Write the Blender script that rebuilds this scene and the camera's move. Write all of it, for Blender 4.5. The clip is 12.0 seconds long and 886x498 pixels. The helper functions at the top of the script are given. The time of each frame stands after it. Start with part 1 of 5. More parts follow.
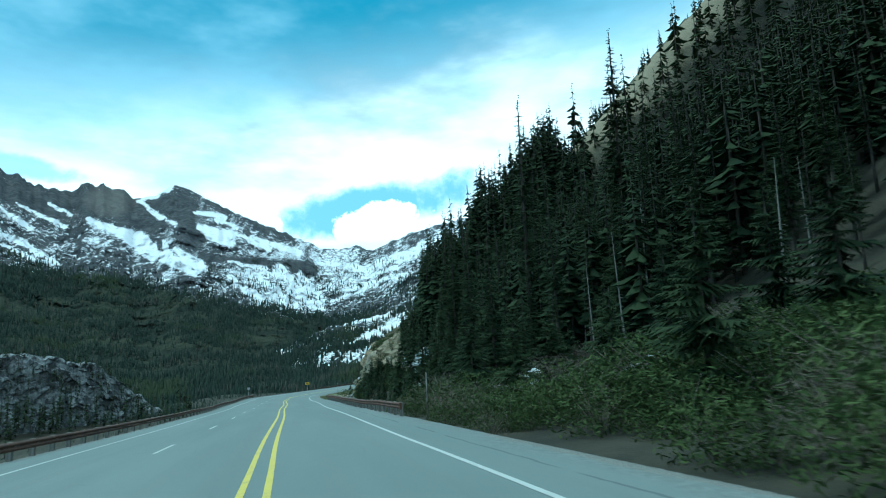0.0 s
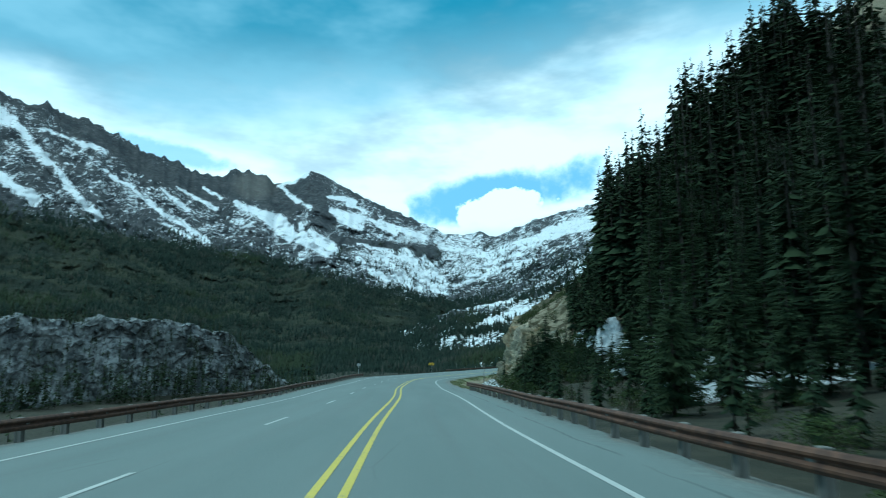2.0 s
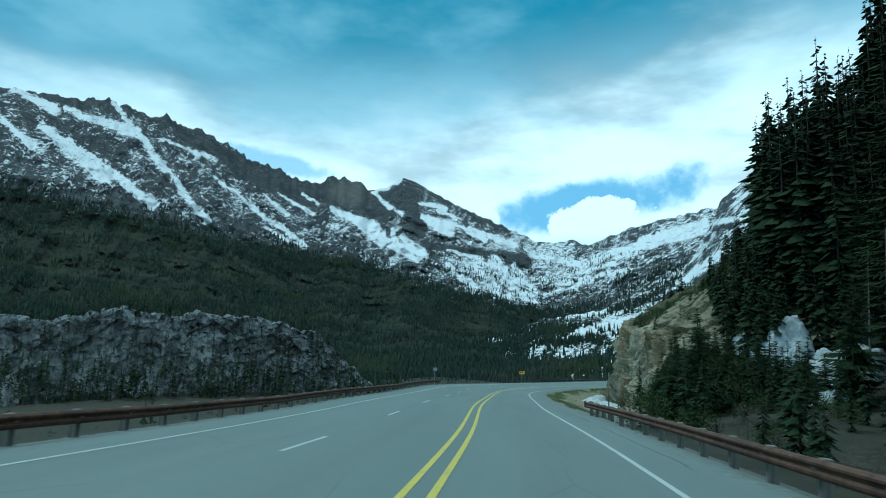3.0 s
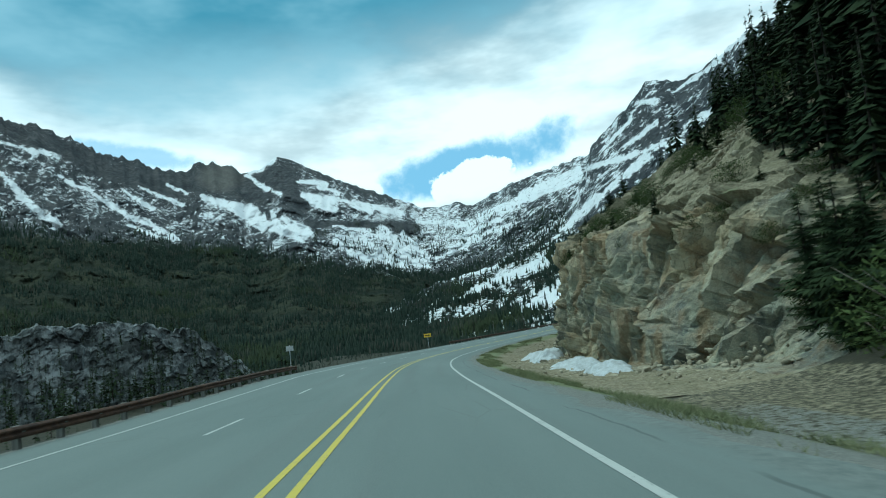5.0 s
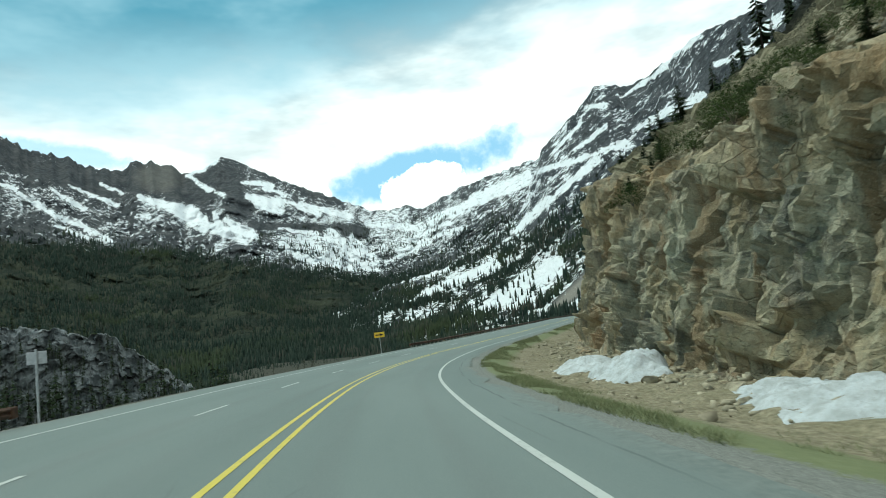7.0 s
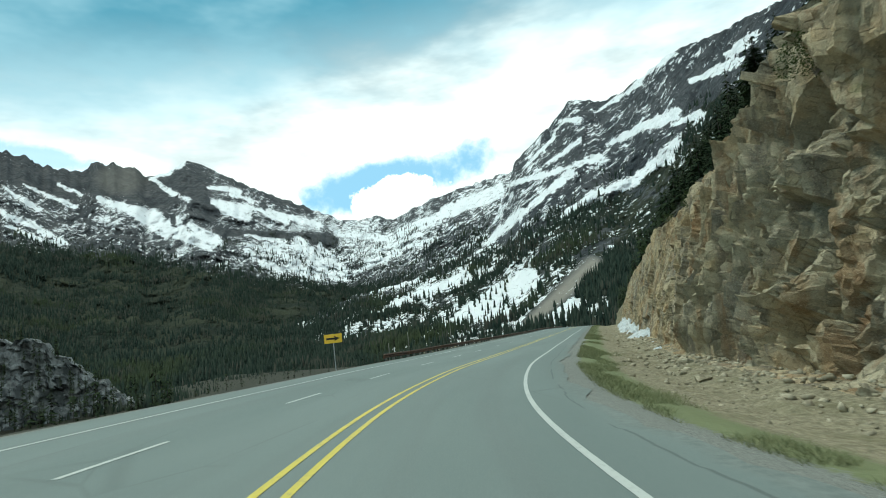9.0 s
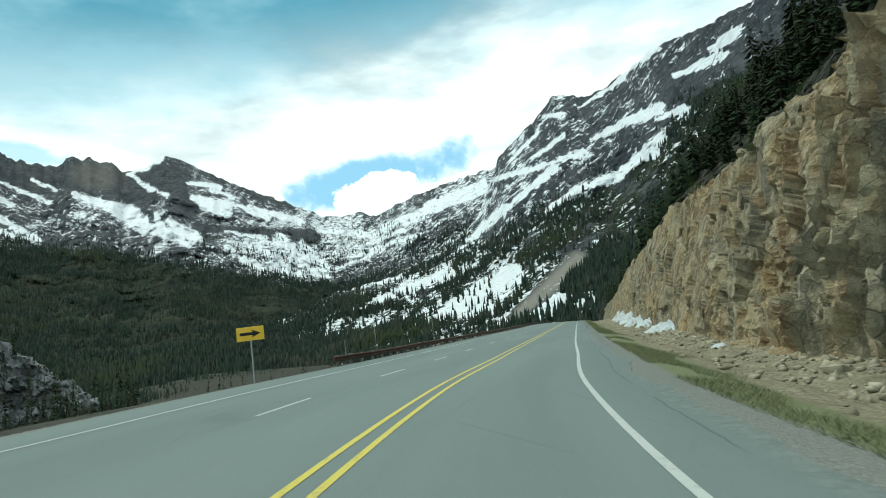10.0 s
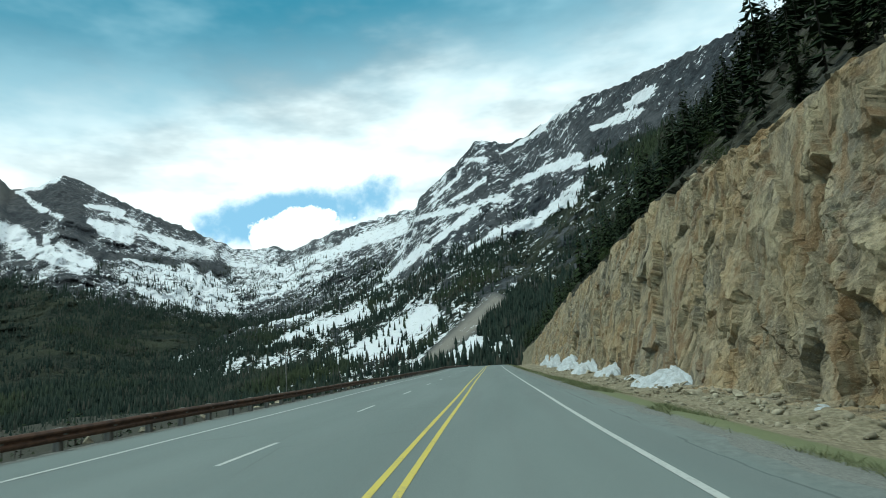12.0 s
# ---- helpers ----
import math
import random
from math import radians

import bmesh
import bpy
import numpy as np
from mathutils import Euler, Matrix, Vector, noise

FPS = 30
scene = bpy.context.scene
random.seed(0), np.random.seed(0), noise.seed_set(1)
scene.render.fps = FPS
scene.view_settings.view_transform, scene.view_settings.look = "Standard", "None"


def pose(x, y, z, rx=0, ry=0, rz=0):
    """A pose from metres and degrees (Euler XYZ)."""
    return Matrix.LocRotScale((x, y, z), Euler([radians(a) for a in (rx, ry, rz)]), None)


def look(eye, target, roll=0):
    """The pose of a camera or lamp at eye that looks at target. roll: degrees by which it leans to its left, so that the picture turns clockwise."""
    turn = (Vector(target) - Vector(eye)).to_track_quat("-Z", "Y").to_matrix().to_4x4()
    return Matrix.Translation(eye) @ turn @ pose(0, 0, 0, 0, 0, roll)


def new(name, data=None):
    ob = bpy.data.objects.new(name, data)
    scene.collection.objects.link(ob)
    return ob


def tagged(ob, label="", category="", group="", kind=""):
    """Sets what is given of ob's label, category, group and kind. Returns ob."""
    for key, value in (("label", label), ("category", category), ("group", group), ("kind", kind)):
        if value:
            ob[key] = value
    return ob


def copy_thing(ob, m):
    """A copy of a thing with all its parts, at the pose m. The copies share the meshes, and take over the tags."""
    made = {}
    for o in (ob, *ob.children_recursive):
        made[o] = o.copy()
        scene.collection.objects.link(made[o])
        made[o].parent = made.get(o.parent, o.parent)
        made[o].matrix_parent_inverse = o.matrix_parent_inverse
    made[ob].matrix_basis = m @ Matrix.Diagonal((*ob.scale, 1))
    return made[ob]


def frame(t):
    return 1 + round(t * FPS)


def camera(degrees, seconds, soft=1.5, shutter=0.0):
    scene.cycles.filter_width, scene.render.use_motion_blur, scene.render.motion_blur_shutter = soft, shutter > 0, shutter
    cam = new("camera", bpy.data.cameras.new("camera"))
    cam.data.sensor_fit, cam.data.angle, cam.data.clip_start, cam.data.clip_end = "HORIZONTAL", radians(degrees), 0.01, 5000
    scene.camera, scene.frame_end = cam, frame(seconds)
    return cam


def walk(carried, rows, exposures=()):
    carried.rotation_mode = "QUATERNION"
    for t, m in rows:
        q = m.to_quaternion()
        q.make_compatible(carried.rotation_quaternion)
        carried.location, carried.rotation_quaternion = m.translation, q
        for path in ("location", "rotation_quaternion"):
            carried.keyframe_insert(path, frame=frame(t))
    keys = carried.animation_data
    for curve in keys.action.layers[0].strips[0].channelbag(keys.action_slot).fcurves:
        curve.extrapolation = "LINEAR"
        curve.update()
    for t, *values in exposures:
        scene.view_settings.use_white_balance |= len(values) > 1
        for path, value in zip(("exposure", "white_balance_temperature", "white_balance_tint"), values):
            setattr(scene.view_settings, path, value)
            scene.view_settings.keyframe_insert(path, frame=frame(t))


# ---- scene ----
# The lens and the drive: seconds, eye, a point ahead, lean.
cam = camera(73.3, 12.0, soft=1.0, shutter=0.15)
PATH = [
    (0, (0.150, 0.020, -0.050), (-0.516, 9.888, 1.429), -2.89),
    (0.5, (-2.659, 9.318, -0.738), (-3.290, 19.162, 0.906), -3.60),
    (1, (-5.472, 17.920, -1.445), (-6.311, 27.750, 0.187), -4.46),
    (1.5, (-8.334, 26.439, -2.095), (-9.415, 36.274, -0.643), -4.86),
    (2, (-11.234, 35.058, -2.739), (-13.921, 44.598, -1.414), 0.09),
    (2.5, (-14.087, 43.613, -3.371), (-18.246, 52.587, -1.897), 2.11),
    (4.5, (-24.745, 76.044, -5.712), (-27.783, 85.508, -4.616), -1.00),
    (5, (-27.048, 83.492, -6.285), (-29.429, 93.164, -5.400), -6.01),
    (5.5, (-29.325, 91.020, -6.819), (-31.483, 100.773, -6.341), -5.85),
    (6, (-31.451, 98.034, -7.353), (-33.339, 107.836, -6.752), -6.28),
    (6.5, (-33.589, 104.982, -7.891), (-35.243, 114.808, -7.044), -6.66),
    (8.5, (-41.363, 132.810, -9.894), (-42.615, 142.692, -9.013), -4.91),
    (9, (-42.763, 139.827, -10.304), (-43.784, 149.721, -9.274), -5.21),
    (9.5, (-43.665, 146.888, -10.750), (-44.609, 156.782, -9.646), -4.56),
    (10, (-44.078, 153.857, -11.090), (-44.828, 163.783, -10.140), -5.44),
    (10.5, (-44.142, 160.841, -11.379), (-44.571, 170.796, -10.539), -5.08),
    (11, (-43.849, 168.062, -11.673), (-43.911, 177.997, -10.532), -5.17),
    (11.5, (-43.280, 174.975, -11.955), (-43.009, 184.876, -10.576), -4.60),
    (12, (-42.818, 181.701, -12.240), (-42.154, 191.562, -10.715), -3.85),
]
EXPOSURES = [(0, 0.1, 4750, -18), (1.0, 0.1, 4750, -18), (1.6, 0.0, 4750, -18), (2.4, -0.3, 4750, -18), (4.6, -0.42, 4800, -20), (5.0, -0.28, 5300, -14), (5.4, 0.0, 6050, -6), (6.0, 0.05, 6100, -6), (11.2, 0.05, 6100, -6), (11.6, 0.0, 6050, -6), (12.0, -0.16, 5850, -6)]
walk(cam, [(t, look(eye, target, roll)) for t, eye, target, roll in PATH], EXPOSURES)


# ---- node helpers ----
def node(nt, kind, values=(), **props):
    n = nt.nodes.new(kind)
    if "operation" in props:
        n.operation = props["operation"]
    if "interpolation_type" in props:
        n.interpolation_type = props["interpolation_type"]
    if "data_type" in props:
        n.data_type, n.blend_type = props["data_type"], props["blend_type"]
    if "feature" in props:
        n.feature = props["feature"]
    if "attribute_name" in props:
        n.attribute_name = props["attribute_name"]
    if "uv_map" in props:
        n.uv_map = props["uv_map"]
    for k, v in dict(values).items():
        if isinstance(v, bpy.types.NodeSocket):
            nt.links.new(v, n.inputs[k])
        else:
            n.inputs[k].default_value = v
    return n


def mth(nt, op, a, b=0.0, c=0.0, clamp=False):
    n = node(nt, "ShaderNodeMath", {0: a, 1: b, 2: c}, operation=op)
    n.use_clamp = clamp
    return n.outputs[0]


def ramp(nt, x, lo, hi, a=0.0, b=1.0):
    n = node(nt, "ShaderNodeMapRange", {"Value": x, "From Min": lo, "From Max": hi, "To Min": a, "To Max": b}, interpolation_type="SMOOTHSTEP")
    return n.outputs[0]


def mixc(nt, fac, a, b, blend="MIX"):
    n = node(nt, "ShaderNodeMix", data_type="RGBA", blend_type=blend)
    for k, v in ((0, fac), (6, a), (7, b)):
        if isinstance(v, bpy.types.NodeSocket):
            nt.links.new(v, n.inputs[k])
        else:
            n.inputs[k].default_value = v if k == 0 else (*v, 1.0)[:4]
    return n.outputs[2]


def noise_at(nt, vec, scale, detail=4.0, rough=0.55, stretch=None, distortion=0.0):
    if stretch:
        vec = node(nt, "ShaderNodeVectorMath", {0: vec, 1: stretch}, operation="MULTIPLY").outputs[0]
    n = node(nt, "ShaderNodeTexNoise", {"Vector": vec, "Scale": scale, "Detail": detail, "Roughness": rough, "Distortion": distortion})
    return n.outputs["Fac"]


# ---- sky, with the high overcast, the windscreen's teal tint, the blue gap and the bright low clouds ----
SUN_EL, SUN_AZ = 52.0, 75.0
world = bpy.data.worlds.new("sky")
scene.world = world
world.use_nodes = True
wt = world.node_tree
wt.nodes.clear()
direction = node(wt, "ShaderNodeTexCoord").outputs["Generated"]
dx, dy, dz = node(wt, "ShaderNodeSeparateXYZ", {0: direction}).outputs
AZ = mth(wt, "DEGREES", mth(wt, "ARCTAN2", mth(wt, "MULTIPLY", dx, -1.0), dy))
EL = mth(wt, "DEGREES", mth(wt, "ARCSINE", dz))
blue_sky = node(wt, "ShaderNodeTexSky")
blue_sky.sky_type, blue_sky.sun_disc, blue_sky.altitude = "NISHITA", False, 1500.0
blue_sky.sun_elevation, blue_sky.sun_rotation = radians(SUN_EL), radians(-SUN_AZ)
clear = mixc(wt, 1.0, blue_sky.outputs[0], (0.085, 0.105, 0.115), "MULTIPLY")
wobble = mth(wt, "ADD", mth(wt, "MULTIPLY", noise_at(wt, direction, 8.0, 5.0, 0.6), 0.6), mth(wt, "MULTIPLY", noise_at(wt, direction, 26.0, 6.0, 0.62), 0.4))
wob = mth(wt, "SUBTRACT", wobble, 0.5)
soft_n = noise_at(wt, direction, 2.6, 5.0, 0.55, (1, 1, 2.5))


def lens_shape(az, el, half_az, half_el, lean, rough):
    u = mth(wt, "SUBTRACT", AZ, az)
    v = mth(wt, "SUBTRACT", mth(wt, "SUBTRACT", EL, el), mth(wt, "MULTIPLY", u, lean))
    d = mth(wt, "ADD", mth(wt, "POWER", mth(wt, "DIVIDE", u, half_az), 2.0), mth(wt, "POWER", mth(wt, "DIVIDE", v, half_el), 2.0))
    return mth(wt, "ADD", mth(wt, "SUBTRACT", 1.0, d), mth(wt, "MULTIPLY", wob, rough))


tilted = mth(wt, "ADD", EL, mth(wt, "MULTIPLY", mth(wt, "SUBTRACT", AZ, 18.0), 0.10))
high = ramp(wt, mth(wt, "ADD", tilted, mth(wt, "MULTIPLY", mth(wt, "SUBTRACT", soft_n, 0.5), 20.0)), 16.5, 28.0)
# the windscreen's teal tint strip, put into the colour of the high sky
teal = mixc(wt, ramp(wt, soft_n, 0.36, 0.68), (0.09, 0.33, 0.47), (0.42, 0.66, 0.78))
# overhead, out of view, neutral white is added so the teal doesn't light the ground
over = ramp(wt, EL, 36.0, 50.0)
cloud = mixc(wt, over, mixc(wt, high, mixc(wt, ramp(wt, noise_at(wt, direction, 3.4, 5.0, 0.55, (1, 1, 3.0)), 0.35, 0.6), (0.80, 0.84, 0.86), (1.45, 1.45, 1.43)), teal), (1.15, 1.15, 1.12))
gap = ramp(wt, lens_shape(10.6, 12.5, 11.8, 2.6, -0.19, 3.0), -0.1, 0.7)
gap2 = ramp(wt, lens_shape(41.0, 15.2, 7.0, 1.2, 0.12, 4.0), 0.0, 0.8)
puff = ramp(wt, lens_shape(9.8, 11.0, 4.9, 2.2, -0.22, 5.5), 0.0, 0.22)
puff2 = ramp(wt, lens_shape(21.6, 11.4, 3.0, 1.9, 0.25, 5.0), 0.0, 0.22)
gap_all = mth(wt, "MAXIMUM", gap, mth(wt, "MULTIPLY", gap2, 0.7))
open_sky = mth(wt, "MULTIPLY", gap_all, mth(wt, "MULTIPLY", mth(wt, "SUBTRACT", 1.0, puff), mth(wt, "SUBTRACT", 1.0, puff2)))
sky_col = mixc(wt, open_sky, cloud, mixc(wt, 0.8, clear, (0.44, 0.76, 1.02)))
back = node(wt, "ShaderNodeBackground", {"Color": sky_col, "Strength": 1.0})
node(wt, "ShaderNodeOutputWorld", {0: back.outputs[0]})

sun_data = bpy.data.lights.new("sun", "SUN")
sun_data.energy, sun_data.angle, sun_data.color = 2.0, radians(14), (1.0, 0.95, 0.86)
sun = new("sun", sun_data)
sun.matrix_world = look((-math.sin(radians(SUN_AZ)) * 60, math.cos(radians(SUN_AZ)) * 60, 80), (0, 0, 0))


# ---- materials ----
def material(name):
    m = bpy.data.materials.new(name)
    m.use_nodes = True
    nt = m.node_tree
    nt.nodes.clear()
    b = nt.nodes.new("ShaderNodeBsdfPrincipled")
    out = nt.nodes.new("ShaderNodeOutputMaterial")
    nt.links.new(b.outputs[0], out.inputs[0])
    b.inputs["Roughness"].default_value = 0.9
    b.inputs["Specular IOR Level"].default_value = 0.25
    pos = nt.nodes.new("ShaderNodeTexCoord").outputs["Object"]
    return m, nt, b, pos


def set_in(nt, b, key, v):
    if isinstance(v, bpy.types.NodeSocket):
        nt.links.new(v, b.inputs[key])
    else:
        b.inputs[key].default_value = v if not isinstance(v, tuple) else (*v, 1.0)[:4]


def bump(nt, b, height, strength=0.5, dist=0.05):
    n = node(nt, "ShaderNodeBump", {"Height": height, "Strength": strength, "Distance": dist})
    nt.links.new(n.outputs[0], b.inputs["Normal"])


def attr(nt, name):
    return node(nt, "ShaderNodeAttribute", attribute_name=name).outputs["Fac"]


def simple(name, c1, c2, scale, rough=0.9, bump_s=0.3, dist=0.02, stretch=None, metal=0.0, spec=0.25, detail=5.0):
    m, nt, b, pos = material(name)
    n1 = noise_at(nt, pos, scale, detail, 0.6, stretch)
    n2 = noise_at(nt, pos, scale * 0.13, 3.0, 0.5)
    f = mth(nt, "ADD", mth(nt, "MULTIPLY", n1, 0.65), mth(nt, "MULTIPLY", n2, 0.35))
    set_in(nt, b, "Base Color", mixc(nt, ramp(nt, f, 0.36, 0.64), c1, c2))
    set_in(nt, b, "Roughness", rough)
    set_in(nt, b, "Metallic", metal)
    set_in(nt, b, "Specular IOR Level", spec)
    bump(nt, b, n1, bump_s, dist)
    return m


def make_asphalt():
    m, nt, b, pos = material("asphalt")
    uv = node(nt, "ShaderNodeUVMap", uv_map="road").outputs[0]
    lat = node(nt, "ShaderNodeSeparateXYZ", {0: uv}).outputs[0]
    fine = noise_at(nt, pos, 60.0, 3.0, 0.7)
    patch = noise_at(nt, uv, 0.35, 4.0, 0.55, (1.0, 0.12, 1.0))
    streak = noise_at(nt, uv, 1.3, 3.0, 0.5, (1.0, 0.02, 1.0))
    c = mixc(nt, ramp(nt, patch, 0.3, 0.7), (0.120, 0.152, 0.146), (0.150, 0.184, 0.176))
    c = mixc(nt, ramp(nt, streak, 0.45, 0.75, 0.0, 0.35), c, (0.11, 0.12, 0.12))
    c = mixc(nt, ramp(nt, fine, 0.35, 0.7, 0.0, 0.5), c, (0.20, 0.23, 0.215))
    crack = node(nt, "ShaderNodeTexVoronoi", {"Vector": node(nt, "ShaderNodeVectorMath", {0: uv, 1: (0.35, 0.13, 1.0)}, operation="MULTIPLY").outputs[0], "Scale": 1.0}, feature="DISTANCE_TO_EDGE").outputs[0]
    edge = mth(nt, "MULTIPLY", ramp(nt, crack, 0.0, 0.012, 1.0, 0.0), ramp(nt, noise_at(nt, uv, 0.2, 2.0), 0.5, 0.62))
    c = mixc(nt, mth(nt, "MULTIPLY", edge, 0.2), c, (0.06, 0.065, 0.065))
    worn = mth(nt, "ADD", lat, mth(nt, "MULTIPLY", mth(nt, "SUBTRACT", noise_at(nt, uv, 0.9, 5.0, 0.65, (1.0, 0.15, 1.0)), 0.5), 1.4))
    c = mixc(nt, ramp(nt, worn, 4.7, 5.1, 0.0, 0.45), c, mixc(nt, ramp(nt, noise_at(nt, pos, 5.0, 8.0, 0.8), 0.34, 0.66), (0.08, 0.09, 0.085), (0.22, 0.24, 0.22)))
    seam = mth(nt, "ABSOLUTE", mth(nt, "SUBTRACT", mth(nt, "ADD", lat, mth(nt, "MULTIPLY", mth(nt, "SUBTRACT", noise_at(nt, uv, 0.6, 4.0, 0.6, (0.2, 1.0, 1.0)), 0.5), 0.14)), 4.62))
    gap = mth(nt, "MULTIPLY", ramp(nt, seam, 0.01, 0.045, 0.5, 0.0), ramp(nt, noise_at(nt, uv, 0.25, 2.0, 0.5, (0.1, 1.0, 1.0)), 0.40, 0.52))
    c = mixc(nt, gap, c, (0.045, 0.05, 0.05))
    set_in(nt, b, "Base Color", c)
    set_in(nt, b, "Roughness", 0.82)
    bump(nt, b, fine, 0.35, 0.01)
    return m


def make_paint(name, colour, worn):
    m, nt, b, pos = material(name)
    n = noise_at(nt, pos, 14.0, 5.0, 0.7)
    n2 = noise_at(nt, pos, 1.1, 2.0, 0.5)
    f = mth(nt, "ADD", n, mth(nt, "MULTIPLY", n2, 0.4))
    set_in(nt, b, "Base Color", mixc(nt, ramp(nt, f, 0.72, 0.92, 0.0, worn), colour, (0.16, 0.17, 0.165)))
    set_in(nt, b, "Roughness", 0.6)
    return m


def make_cliff():
    m, nt, b, pos = material("cliff_rock")
    big = noise_at(nt, pos, 0.16, 5.0, 0.6)
    mid = noise_at(nt, pos, 0.55, 6.0, 0.65, (1.0, 1.0, 0.6))
    fine = noise_at(nt, pos, 5.0, 6.0, 0.65)
    tone = attr(nt, "tone")
    bent = node(nt, "ShaderNodeVectorMath", {0: pos, 1: node(nt, "ShaderNodeVectorMath", {0: node(nt, "ShaderNodeTexNoise", {"Vector": pos, "Scale": 0.8, "Detail": 4.0}).outputs["Color"], "Scale": 0.35}, operation="SCALE").outputs[0]}, operation="ADD").outputs[0]
    flat = node(nt, "ShaderNodeVectorMath", {0: bent, 1: (1.0, 1.0, 0.95)}, operation="MULTIPLY").outputs[0]
    blocks = node(nt, "ShaderNodeTexVoronoi", {"Vector": flat, "Scale": 1.25, "Randomness": 1.0})
    joint = node(nt, "ShaderNodeTexVoronoi", {"Vector": flat, "Scale": 1.25, "Randomness": 1.0}, feature="DISTANCE_TO_EDGE").outputs[0]
    chip = node(nt, "ShaderNodeTexVoronoi", {"Vector": flat, "Scale": 4.2, "Randomness": 1.0})
    shade = node(nt, "ShaderNodeSeparateColor", {0: blocks.outputs["Color"]}).outputs[0]
    shade2 = node(nt, "ShaderNodeSeparateColor", {0: chip.outputs["Color"]}).outputs[0]
    c = mixc(nt, ramp(nt, mid, 0.35, 0.65), (0.17, 0.165, 0.135), (0.34, 0.32, 0.255))
    c = mixc(nt, ramp(nt, big, 0.50, 0.60, 0.0, 0.6), c, (0.34, 0.255, 0.145))
    c = mixc(nt, ramp(nt, big, 0.38, 0.48, 0.75, 0.0), c, (0.15, 0.155, 0.15))
    c = mixc(nt, ramp(nt, tone, 0.55, 0.9, 0.0, 0.6), c, (0.40, 0.385, 0.30))
    c = mixc(nt, ramp(nt, tone, 0.1, 0.42, 0.6, 0.0), c, (0.12, 0.11, 0.09))
    c = mixc(nt, ramp(nt, shade, 0.3, 1.0, 0.0, 0.5), c, (0.40, 0.375, 0.30))
    c = mixc(nt, ramp(nt, shade, 0.0, 0.3, 0.5, 0.0), c, (0.11, 0.11, 0.095))
    c = mixc(nt, ramp(nt, shade2, 0.5, 1.0, 0.0, 0.35), c, (0.13, 0.115, 0.085))
    c = mixc(nt, ramp(nt, fine, 0.5, 0.75, 0.0, 0.5), c, (0.44, 0.41, 0.31))
    c = mixc(nt, ramp(nt, fine, 0.25, 0.42, 0.6, 0.0), c, (0.09, 0.08, 0.06))
    run = noise_at(nt, pos, 0.55, 4.0, 0.6, (1.0, 1.0, 0.10))
    c = mixc(nt, ramp(nt, run, 0.53, 0.66, 0.0, 0.7), c, (0.20, 0.135, 0.075))
    c = mixc(nt, ramp(nt, run, 0.32, 0.45, 0.75, 0.0), c, (0.095, 0.095, 0.09))
    rust = mth(nt, "MULTIPLY", ramp(nt, noise_at(nt, pos, 0.28, 5.0, 0.65, (1.0, 1.0, 0.5)), 0.52, 0.64, 0.0, 0.65), ramp(nt, noise_at(nt, pos, 1.4, 4.0, 0.6), 0.4, 0.6))
    c = mixc(nt, rust, c, (0.165, 0.105, 0.06))
    grit = noise_at(nt, pos, 17.0, 5.0, 0.7)
    c = mixc(nt, ramp(nt, grit, 0.52, 0.72, 0.0, 0.55), c, (0.47, 0.43, 0.33))
    c = mixc(nt, ramp(nt, grit, 0.28, 0.46, 0.6, 0.0), c, (0.07, 0.062, 0.048))
    split = node(nt, "ShaderNodeTexVoronoi", {"Vector": flat, "Scale": 3.1, "Randomness": 1.0}, feature="DISTANCE_TO_EDGE").outputs[0]
    split = mth(nt, "MULTIPLY", ramp(nt, split, 0.0, 0.035, 1.0, 0.0), ramp(nt, fine, 0.46, 0.56))
    c = mixc(nt, mth(nt, "MULTIPLY", split, 0.30), c, (0.055, 0.05, 0.04))
    broken = mth(nt, "MULTIPLY", ramp(nt, joint, 0.0, 0.035, 1.0, 0.0), ramp(nt, mid, 0.5, 0.62))
    c = mixc(nt, mth(nt, "MULTIPLY", broken, 0.25), c, (0.05, 0.045, 0.038))
    lichen = noise_at(nt, pos, 0.8, 4.0, 0.6)
    c = mixc(nt, ramp(nt, lichen, 0.62, 0.75, 0.0, 0.4), c, (0.12, 0.14, 0.055))
    c = mixc(nt, 1.0, c, (1.36, 1.26, 1.10), "MULTIPLY")
    # the near end is of a greyer, greener stone, the far end a browner one
    c = mixc(nt, mth(nt, "MULTIPLY", attr(nt, "grey"), ramp(nt, mid, 0.3, 0.62, 0.95, 0.3)), c, mixc(nt, 1.0, c, (0.74, 0.87, 0.95), "MULTIPLY"))
    c = mixc(nt, mth(nt, "MULTIPLY", attr(nt, "brown"), ramp(nt, big, 0.35, 0.6, 0.5, 1.0)), c, mixc(nt, 1.0, c, (0.86, 0.82, 0.75), "MULTIPLY"))
    set_in(nt, b, "Base Color", c)
    h = mth(nt, "ADD", mth(nt, "MULTIPLY", fine, 0.5), mth(nt, "ADD", mth(nt, "MULTIPLY", shade, 0.7), mth(nt, "MULTIPLY", shade2, 0.35)))
    h = mth(nt, "SUBTRACT", h, mth(nt, "MULTIPLY", broken, 0.4))
    h = mth(nt, "ADD", h, mth(nt, "SUBTRACT", mth(nt, "MULTIPLY", grit, 0.25), mth(nt, "MULTIPLY", split, 0.35)))
    bump(nt, b, h, 1.0, 0.20)
    return m


